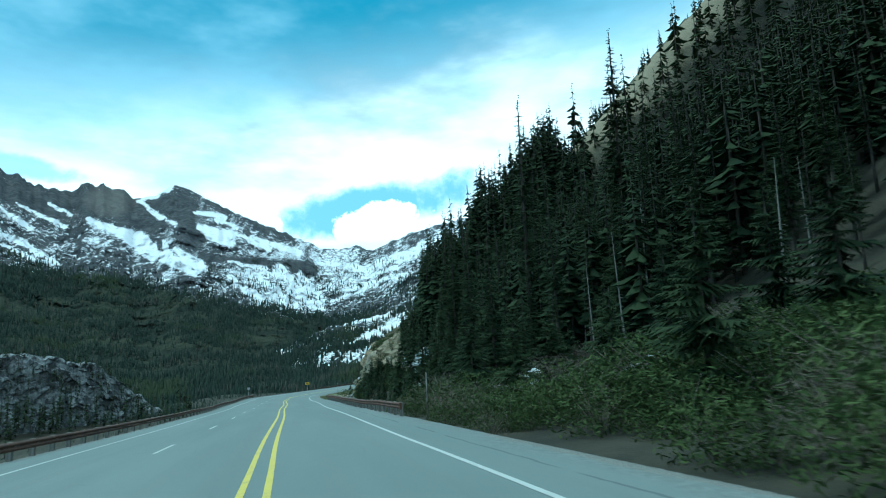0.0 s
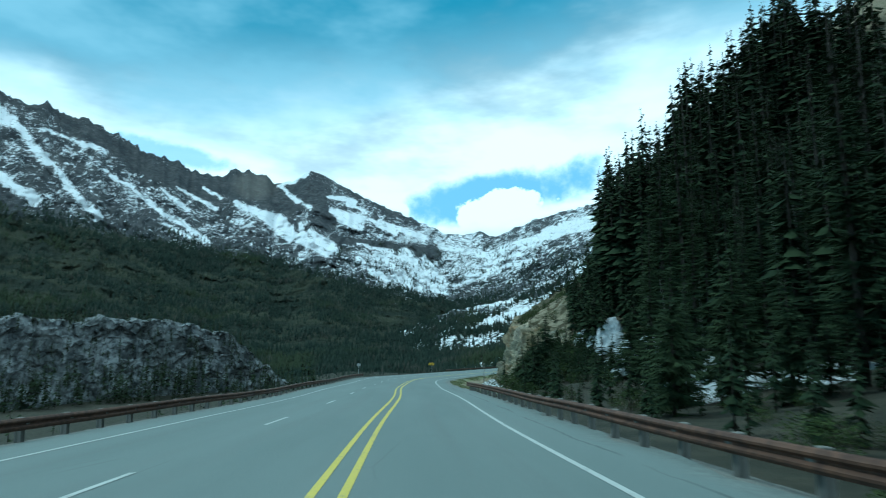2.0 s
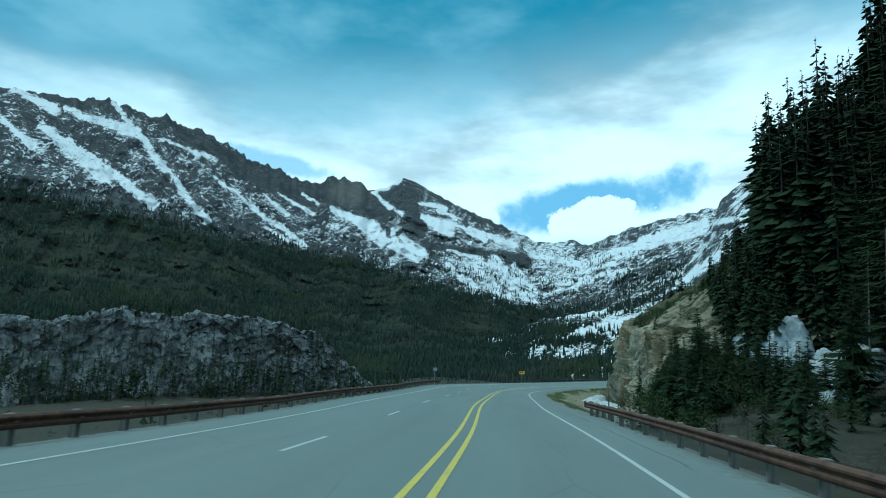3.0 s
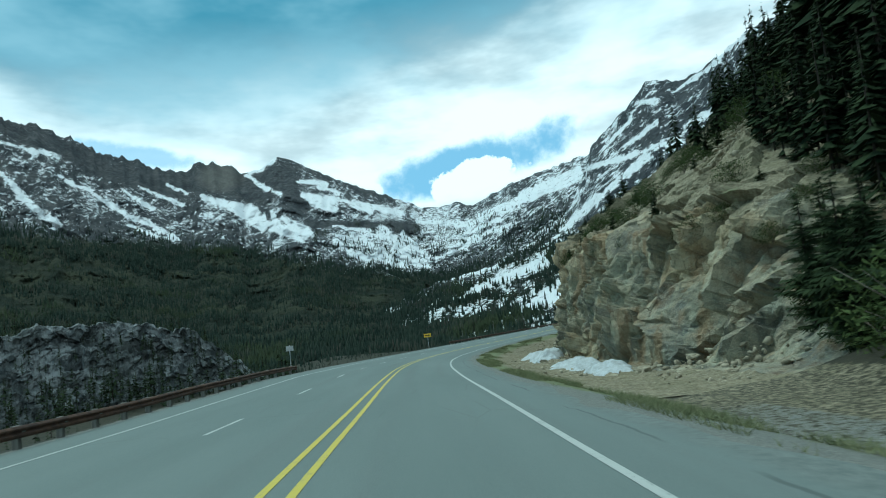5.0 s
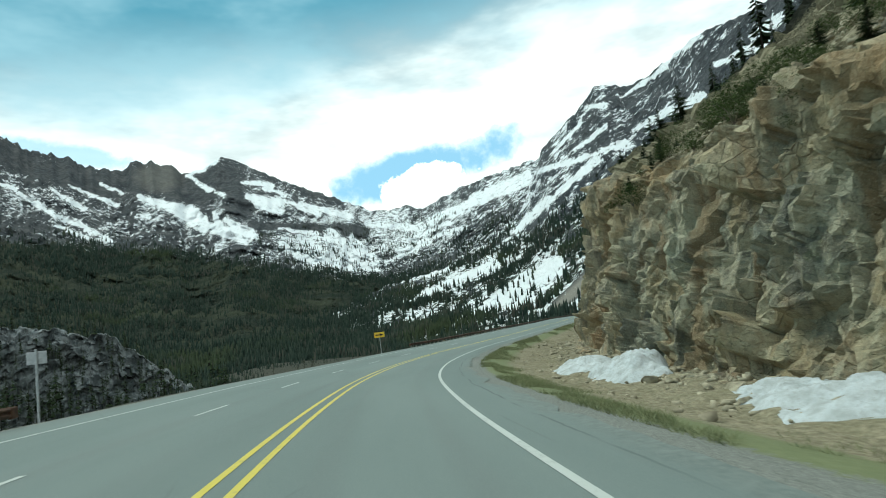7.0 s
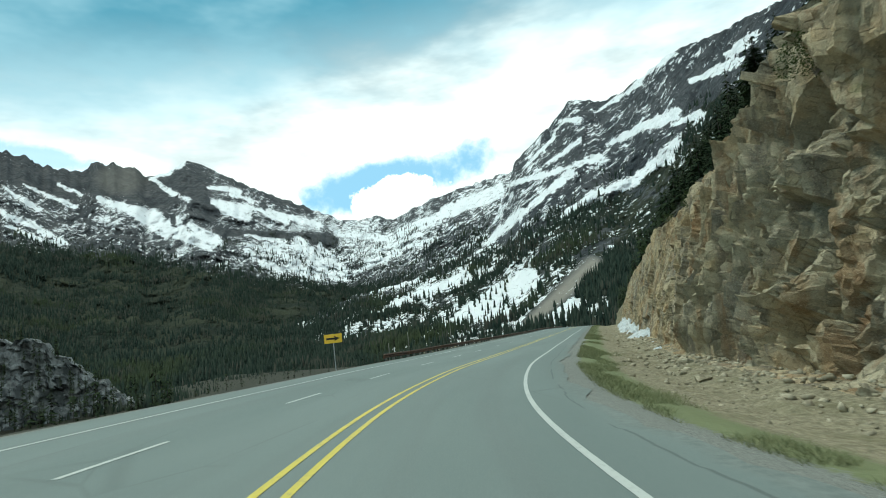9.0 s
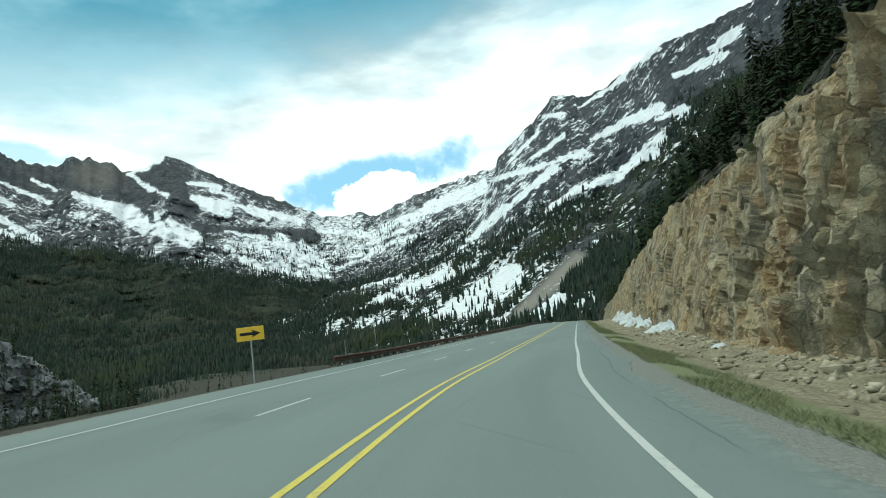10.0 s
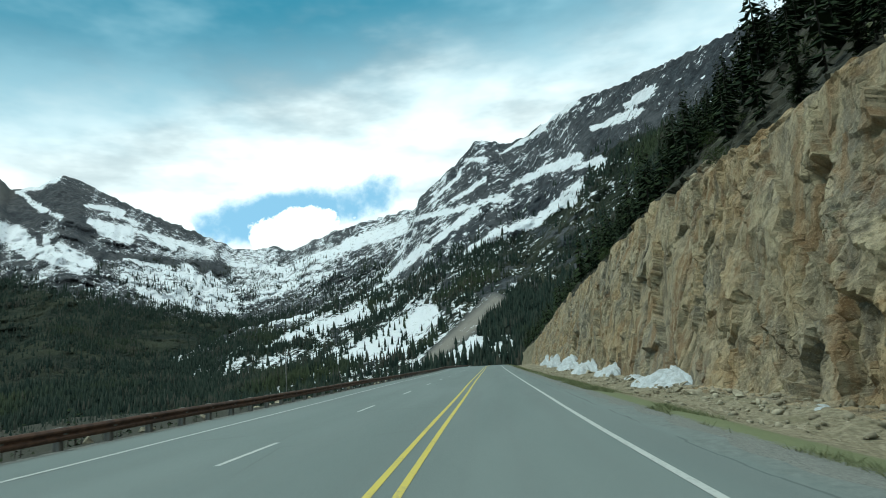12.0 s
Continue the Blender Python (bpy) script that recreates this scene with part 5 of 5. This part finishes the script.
for s, lat, h, size in ((195, -9.8, -0.1, 1.9), (201, -9.9, -0.1, 2.7), (231, -13.0, -1.4, 5.2), (300, -13.0, -1.4, 5.4), (92.0, 7.6, -0.2, 3.0), (33.5, 8.0, -0.2, 2.8)):
    stake(s, lat, h, size)


# ---- shrubs, saplings and grass ----
def shrub_mesh(seed, size, leaves, mat, twig=False):
    rng = random.Random(seed)
    bag = Bag()
    for i in range(9):
        a, r = rng.uniform(0, 6.28), rng.uniform(0.25, 0.9) * size
        tip = (math.cos(a) * r, math.sin(a) * r, rng.uniform(0.5, 1.15) * size)
        bag.add(*tube([(0, 0, -0.1), (tip[0] * 0.45, tip[1] * 0.45, tip[2] * 0.6), tip], [0.02, 0.014, 0.005], 4))
    stems = bag.mesh("stem", M_TWIG)
    bag = Bag()
    for i in range(leaves):
        a, r, z = rng.uniform(0, 6.28), size * rng.random() ** 0.6, rng.uniform(0.08, 1.1) * size
        r *= math.sqrt(max(0.05, 1 - ((z / size - 0.5) / 0.72) ** 2))
        c = np.array([math.cos(a) * r, math.sin(a) * r, z + 0.12 * size * math.sin(3 * a)])
        d = np.array([rng.gauss(0, 1), rng.gauss(0, 1), rng.gauss(0.2, 0.7)])
        d /= np.linalg.norm(d)
        e = np.cross(d, (rng.gauss(0, 1), rng.gauss(0, 1), rng.gauss(0, 1)))
        e /= np.linalg.norm(e) + 1e-9
        ln = rng.uniform(0.045, 0.10) * (0.6 + 0.4 * size) * (2.0 if twig else 1)
        w = ln * (0.035 if twig else 0.40)
        bag.add([c - d * ln, c + d * ln * 0.3 + e * w * 1.3, c + d * ln], [(0, 1, 2)])
    return stems, bag.mesh("foliage", mat)


SHRUBS = [shrub_mesh(700 + i, s, n, M_BUSH) for i, (s, n) in enumerate(((1.1, 1000), (0.8, 700), (1.5, 1400)))]
BRUSH = [shrub_mesh(720 + i, s, n, M_TWIG, True) for i, (s, n) in enumerate(((1.0, 800), (1.4, 1100)))]


def two_part(name, meshes, label, category, group, names):
    ob = new(name)
    part(names[0], meshes[0], ob)
    part(names[1], meshes[1], ob)
    return tagged(ob, label, category, group)


def plant_low():
    rng = random.Random(17)
    first = [two_part("shrub", m, lab, "shrub", "roadside shrubs", ("stem", "foliage")) for m, lab in zip(SHRUBS + BRUSH, (
        "leafy green roadside shrub", "low green shrub with small leaves", "large leafy green shrub on the bank", "bare grey-brown brush beside the rail", "tall bare grey-brown brush"))]
    used = [False] * 5
    spots = []
    for k in range(250):
        s = rng.uniform(-8, 104)
        q = rng.uniform(4.0, 13) if s < 88 else rng.uniform(8.5, 16)
        green = 0.7 if s < 32 else (0.3 if s < 86 else 0.97)
        low = 0.5 if 46 < s < 86 else (0.7 if s > 86 else 1.0)
        spots.append((s, q, rng.randrange(3) if rng.random() < green else 3 + rng.randrange(2), rng.uniform(0.8, 1.6) * low))
    for k in range(46):
        s = rng.uniform(112, 280)
        q = 9 + cut_height(s) * 1.05 + rng.uniform(-3, 16)
        spots.append((s, q, rng.randrange(3), rng.uniform(0.5, 1.2)))
    for k in range(210):
        s = rng.uniform(2, 40)
        spots.append((s, rng.uniform(3.8, 25), rng.choice((0, 1, 2, 2, 3)) if s < 24 else rng.choice((1, 3, 4, 4)), rng.uniform(0.9, 1.6)))
    for k in range(70):
        s = rng.uniform(20, 46)
        spots.append((s, rng.uniform(2.8, 8), rng.choice((0, 1, 1, 3)), rng.uniform(0.45, 0.85)))
    for k in range(150):
        s = rng.uniform(106, 158)
        spots.append((s, 9 + cut_height(s) * 1.05 + rng.uniform(-1, 20), rng.randrange(3), rng.uniform(0.35, 0.95)))
    rng.shuffle(spots)
    extra = [w for w in spots[285:] if w[2] < 3][:190]
    joined("shrub_thicket", SHRUBS, [(hill_at(s, q, 0.15), rng.uniform(0, 360), size, k) for s, q, k, size in extra], "thick low green shrubs on the roadside bank", "shrubs")
    spots = spots[:285]
    for s, q, k, size in spots:
        p = hill_at(s, q, 0.15)
        if not used[k]:
            used[k] = True
            first[k].matrix_basis, first[k].scale = pose(*p, 0, 0, rng.uniform(0, 360)), (size,) * 3
        else:
            scaled_copy(first[k], p, rng.uniform(0, 360), size)
    thick = [(hill_at(s, q, 0.15), rng.uniform(0, 360), rng.uniform(0.42, 0.8), rng.choice((0, 1, 1, 2))) for s, q in [(rng.uniform(93.5, 107.8), rng.uniform(5.8, 13.5)) for k in range(200)] if q > 6.0 + max(0, s - 94) * 0.34]
    joined("sapling_thicket", SMALL, thick, "dense dark young conifers at the foot of the rock", "saplings")
    thick = [(hill_at(s, q, 0.15), rng.uniform(0, 360), rng.uniform(0.05, 0.14), rng.randrange(3)) for s, q in [(rng.uniform(50, 94), rng.uniform(4.5, 17)) for k in range(150)]]
    joined("young_growth", LEAN, thick, "low dark young conifers between the rail and the wood", "saplings")
    bush = [(hill_at(s, q, 0.1), rng.uniform(0, 360), rng.uniform(0.8, 1.5), rng.randrange(3)) for s, q in [(rng.uniform(94, 107.4), rng.uniform(5.8, 13)) for k in range(100)] if q > 6.0 + max(0, s - 94) * 0.34]
    joined("bush_thicket", SHRUBS, bush, "dense dark green bushes at the foot of the rock", "shrubs")
    # saplings among the shrubs and on ledges of the rock
    small = [conifer(m, lab) for m, lab in zip(SMALL, ("young green conifer on the bank", "small bushy conifer sapling", "low conifer sapling on a ledge"))]
    used = [False] * 3
    spots = [(rng.uniform(0, 100), rng.uniform(6, 18), rng.choice((0, 0, 1)), rng.uniform(0.7, 1.2)) for k in range(36)] + [(rng.uniform(92, 103), rng.uniform(9, 17), rng.choice((0, 1)), rng.uniform(0.35, 0.6)) for k in range(30)]
    spots += [(s, 9 + cut_height(s) * 1.05 + rng.uniform(-1, 14), rng.choice((0, 1, 1, 2)), rng.uniform(0.5, 0.9) * (0.5 if s < 165 else 1.0)) for s in [rng.uniform(114, 290) for k in range(44)]]
    spots += [(101, 9, 0, 0.8), (98, 10, 0, 0.9)]
    for s, q, k, size in spots:
        p = hill_at(s, q, 0.15)
        if not used[k]:
            used[k] = True
            small[k].matrix_basis, small[k].scale = pose(*p, 0, 0, rng.uniform(0, 360)), (size,) * 3
        else:
            scaled_copy(small[k], p, rng.uniform(0, 360), size)


plant_low()


def hill_h(s, lat):
    q = np.linspace(0, 60, 241)
    L, H = hill(np.full(241, float(s)), q)
    return float(np.interp(lat, L, H))


def build_grass():
    r = np.random.RandomState(4)
    n = 170000
    s = np.r_[r.uniform(92, 240, n * 3 // 4), r.uniform(200, 420, n // 4)]
    lat = 5.75 + np.abs(r.normal(0.9, 0.85, len(s)))
    keep = fbm(np.stack([s * 0.35, lat * 0.8, 0 * s], -1), 3, 8) > 0.45 + 0.05 * np.clip(lat - 6.2, 0, 4)
    s, lat = s[keep], lat[keep]
    h = np.interp(lat, [5.25, 6.4, 7.9, 10.0], [-0.02, -0.12, -0.5, -0.95])
    P = at(s, lat, h - 0.02)
    a = r.uniform(0, 6.28, len(s))
    ln = r.uniform(0.05, 0.19, len(s))
    lean = r.normal(0, 0.12, (len(s), 2))
    side = np.stack([np.cos(a), np.sin(a), 0 * a], 1) * r.uniform(0.004, 0.011, len(s))[:, None]
    tip = P + np.stack([lean[:, 0], lean[:, 1], ln], 1)
    v = np.stack([P - side, P + side, tip], 1).reshape(-1, 3)
    tagged(new("verge_grass", tri_mesh("verge_grass", v, np.arange(len(v)).reshape(-1, 3), M_GRASS)), "short yellow-green grass along the asphalt's edge", "grass", kind="stuff")


build_grass()


# ---- loose rock ----
def stone_mesh(seed, squash=0.6):
    rng = random.Random(seed)
    bm = bmesh.new()
    for i in range(13):
        d = Vector((rng.gauss(0, 1), rng.gauss(0, 1), rng.gauss(0, 1))).normalized() * rng.uniform(0.75, 1.1)
        bm.verts.new((d.x * 1.25, d.y, d.z * squash))
    bmesh.ops.convex_hull(bm, input=bm.verts)
    bmesh.ops.delete(bm, geom=[v for v in bm.verts if not v.link_faces], context="VERTS")
    return bm_mesh("boulder", bm, M_STONE)


STONES = [stone_mesh(800 + i, 0.45 + 0.1 * i) for i in range(5)]


def scatter_stones():
    r = random.Random(23)
    spots = []
    for k in range(6000):
        s = r.uniform(106, 330)
        lat = base_lat(s) - abs(r.gauss(0, 1.0)) * 2.3
        if lat < 7.6:
            continue
        size = 0.035 + 0.2 * r.random() ** 4
        p = at(s, lat, hill_h(s, lat) + size * 0.15)
        spots.append((p, r.uniform(0, 360), size, r.randrange(5)))
    joined("talus_stones", [[m] for m in STONES], spots, "broken tan stones strewn below the rock face", "stones")
    spots = []
    for k in range(2600):
        s = r.uniform(104, 158)
        q = 9.6 + cut_height(s) * 1.05 + 17 * r.random()
        size = 0.03 + 0.24 * r.random() ** 5
        spots.append((hill_at(s, q, 0.0) + (0, 0, 0.1), r.uniform(0, 360), size, r.randrange(5)))
    joined("scree_stones", [[m] for m in STONES], spots, "loose tan rubble on the slope above the rock face", "stones")
    for k in range(64):
        s = r.uniform(110, 300)
        lat = base_lat(s) - 0.2 - abs(r.gauss(0, 1.0)) * 1.4
        size = r.uniform(0.22, 0.55)
        ob = new("boulder", STONES[k % 5])
        ob.matrix_basis, ob.scale = pose(*at(s, lat, hill_h(s, lat) + size * 0.2), r.uniform(-20, 20), r.uniform(-20, 20), r.uniform(0, 360)), (size,) * 3
        tagged(ob, "angular tan boulder fallen below the rock face", "boulder", "fallen boulders")
    for k in range(26):
        s, lat = r.uniform(190, 300), -9.5 - abs(r.gauss(0, 0.4))
        size = r.uniform(0.12, 0.3)
        ob = new("boulder", STONES[k % 5])
        ob.matrix_basis, ob.scale = pose(*at(s, lat, -0.1 + size * 0.2), r.uniform(-20, 20), r.uniform(-20, 20), r.uniform(0, 360)), (size,) * 3
        tagged(ob, "pale stone lying under the guardrail", "boulder", "stones under the rail")


scatter_stones()


# ---- old snow ----
def snow_patch(s0, lat0, length, width, height, seed, label="melting patch of dirty old snow", climb=0.0):
    """A drift lying on the slope; climb: how far its upper edge runs up the wall."""
    nu, nv = 46, 26
    u, v = np.meshgrid(np.linspace(-1, 1, nu), np.linspace(-1, 1, nv), indexing="ij")
    a, rr = np.arctan2(v, u), np.maximum(np.abs(u), np.abs(v))
    edge = 1 + 1.1 * (fbm(np.stack([np.cos(a) * 1.6, np.sin(a) * 1.6, 0 * a + seed], -1), 4, seed) - 0.5)
    x, y = np.cos(a) * rr * edge, np.sin(a) * rr * edge
    S, Lt = s0 + x * length / 2, lat0 + y * width / 2
    n = fbm(np.stack([S * 0.9, Lt * 0.9, 0 * S + seed], -1), 4, seed + 3) - 0.5
    dome = np.clip(1 - rr**2.6, 0, 1) ** 0.7
    g = np.array([[hill_h(a_, min(b_, base_lat(a_) + 0.1) if a_ > 112 else b_) for a_, b_ in zip(c, d)] for c, d in zip(S, Lt)])
    n2 = fbm(np.stack([S * 3.1, Lt * 3.1, 0 * S + seed], -1), 3, seed + 7, 0.6, True) - 0.5
    H = g + 0.9 * height * dome * (0.75 + 1.3 * n + 0.5 * n2 + 0.35 * y) - 0.10 + climb * np.clip(y, 0, 1) * dome
    P = at(S, Lt, H)
    ob = new("snow_patch", mesh_of("snow_patch", P, grid_faces(nu, nv, True), M_SNOW, True))
    tagged(ob, label, "snow patch", "old snow")


for k, row in enumerate(((145.5, 12.3, 9.0, 3.4, 1.1), (129.5, 12.0, 11.0, 2.8, 0.72), (121.0, 12.0, 7.0, 2.4, 0.62), (153.5, 11.6, 7.0, 4.2, 0.8), (198.5, 11.6, 2.6, 1.0, 0.35), (210.5, 12.3, 1.6, 0.8, 0.3),
                         (231.0, 12.7, 8.0, 2.8, 0.9), (240.0, 12.9, 4.0, 1.6, 0.5), (251.0, 12.9, 8.0, 2.6, 1.0), (267.0, 13.1, 12.0, 3.2, 1.5), (287.0, 13.6, 13.0, 3.4, 1.8), (312.0, 14.2, 11.0, 3.2, 2.2), (345.0, 15.4, 10.0, 3.4, 2.4),
                         (104.6, 22.5, 4.6, 4.4, 2.6), (108.5, 21.0, 2.2, 1.6, 1.2), (98.4, 23.3, 5.0, 6.0, 2.4), (81.3, 22.0, 5.0, 7.0, 1.2), (85.0, 24.0, 3.0, 4.0, 1.2), (67.5, 19.5, 8.0, 10.0, 1.3), (74.5, 21.0, 2.6, 4.0, 1.0), (46.0, 18.5, 7.0, 5.0, 1.4), (31.5, 21.0, 6.0, 3.0, 1.0), (92.0, 20.0, 2.2, 3.0, 0.8))):
    snow_patch(*row, 900 + k)
snow_patch(326.0, 15.6, 4.0, 2.6, 2.5, 940, "narrow tongue of old snow up the rock", 3.5)


# ---- far woods ----
def far_trees(name, data, count, seed, near, label, height=(11, 20), least=0.0, thin=1.0):
    ob, A, E, P, snow, wood = data
    r = np.random.RandomState(seed)
    nu, nv = A.shape
    i, j = r.randint(0, nu - 1, count * 6), r.randint(0, nv - 1, count * 6)
    fi, fj = r.random_sample(count * 6)[:, None], r.random_sample(count * 6)[:, None]
    base = P[i, j] * (1 - fi) * (1 - fj) + P[i + 1, j] * fi * (1 - fj) + P[i, j + 1] * (1 - fi) * fj + P[i + 1, j + 1] * fi * fj
    w, sn = wood[i, j], snow[i, j]
    clump = fbm(base * 0.012, 3, seed)
    chance = np.maximum(np.clip((w - 0.12) * 1.9, 0.0, 1), least * (A[i, j] < 26) * (E[i, j] < 8.2)) * np.clip((clump - 0.40) * 5, 0.06, 1)
    chance = np.where(sn > 0.6, chance * thin, chance)
    rng = np.linalg.norm(base - MID, axis=1)
    keep = (r.random_sample(len(i)) < chance) & (rng > near[0]) & (rng < near[1])
    base = base[keep][:count]
    n = len(base)
    h = r.uniform(height[0], height[1], n) * (0.75 + 0.5 * fbm(base * 0.02, 2, seed + 1))
    w = h * r.uniform(0.13, 0.2, n)
    sides = 4
    a0 = r.uniform(0, 6.28, n)
    verts, tris = [], []
    for k, (z0, z1, ww) in enumerate(((0.02, 0.72, 1.0), (0.42, 1.0, 0.62))):
        ang = a0[:, None] + k + np.arange(sides)[None] * 2 * np.pi / sides
        rad = w[:, None] * ww * r.uniform(0.65, 1.3, (n, sides))
        ring = base[:, None] + np.stack([np.cos(ang) * rad, np.sin(ang) * rad, h[:, None] * (z0 + r.uniform(-0.04, 0.04, (n, sides)))], -1)
        top = base + np.stack([0 * h, 0 * h, h * z1], -1)
        verts.append(np.concatenate([ring, top[:, None]], 1))
    V = np.concatenate(verts, 1)
    per = V.shape[1]
    f = np.array([(k * (sides + 1) + a, k * (sides + 1) + (a + 1) % sides, k * (sides + 1) + sides) for k in range(2) for a in range(sides)])
    T = (f[None] + (np.arange(n) * per)[:, None, None]).reshape(-1, 3)
    tagged(new(name, tri_mesh(name, V.reshape(-1, 3), T, M_NEEDLE_FAR)), label, "forest", kind="stuff")


far_trees("valley_forest", mtn_left, 58000, 61, (380, 2600), "dark conifer forest filling the valley and lower slopes", (7, 15))
far_trees("mountainside_trees", mtn_right, 20000, 62, (380, 2000), "scattered dark conifers on the snowy mountainside", (9, 16), thin=0.12)
far_trees("high_trees", mtn_left, 30000, 63, (1800, 4000), "thin conifers at the edge of the snow", (11, 20), 0.3, 0.6)


def bank_trees():
    """The wood below the left verge and round the outcrop."""
    rng = random.Random(31)
    spots = []
    for k in range(430):
        s = rng.uniform(-60, 420)
        lat = -14 - 150 * rng.random() ** 1.6
        h = np.interp(-lat, [8, 14, 21, 36, 50, 70, 100, 150, 220], [0, -2.6, -7.5, -15.5, -21, -27, -33, -38, -40])
        size = rng.uniform(0.3, 0.62)
        top = h + size * 26
        limit = -0.6 - 0.03 * -lat
        if top > limit:
            size = max(0.12, (limit - h) / 26)
        spots.append((at(s, lat, h - 0.4), rng.uniform(0, 360), size, rng.randrange(3)))
    for k in range(520):
        s, lat = rng.uniform(90, 330), -10.6 - 12 * rng.random()
        h = np.interp(-lat, [8.9, 9.8, 10.8, 12, 14, 17, 21, 27], [0, -0.1, -0.5, -1.2, -2.6, -4.8, -7.5, -11])
        spots.append((at(s, lat, h - 0.3), rng.uniform(0, 360), max(0.03, (-0.5 - h) / 26 + rng.uniform(0.0, 0.03)), rng.randrange(3)))
    joined("bank_wood", THIN, spots, "conifers growing on the bank below the road", "wood")
    spots = []
    for k in range(1100):
        a, pick = rng.uniform(29, 84), rng.random()
        top, ra = np.interp(a, KNOLL[:, 0], KNOLL[:, 1]), np.interp(a, KNOLL[:, 0], KNOLL[:, 2])
        if pick < 0.42:
            el, rg, size = top - rng.uniform(-0.2, 1.0), ra + rng.uniform(-6, 8), rng.uniform(0.22, 0.45)
        elif pick < 0.68:
            el, rg, size = rng.uniform(-6.0, top - 0.9), ra - 24, rng.uniform(0.2, 0.42)
        else:
            el, rg, size = rng.uniform(-7.5, -4.2), ra - 30 - 20 * rng.random(), rng.uniform(0.4, 0.75)
        spots.append((round_mid(np.array(a), np.array(el), np.array(rg)), rng.uniform(0, 360), size, rng.randrange(3)))
    joined("outcrop_trees", THIN, spots, "small dark conifers on and below the grey outcrop", "wood")


bank_trees()
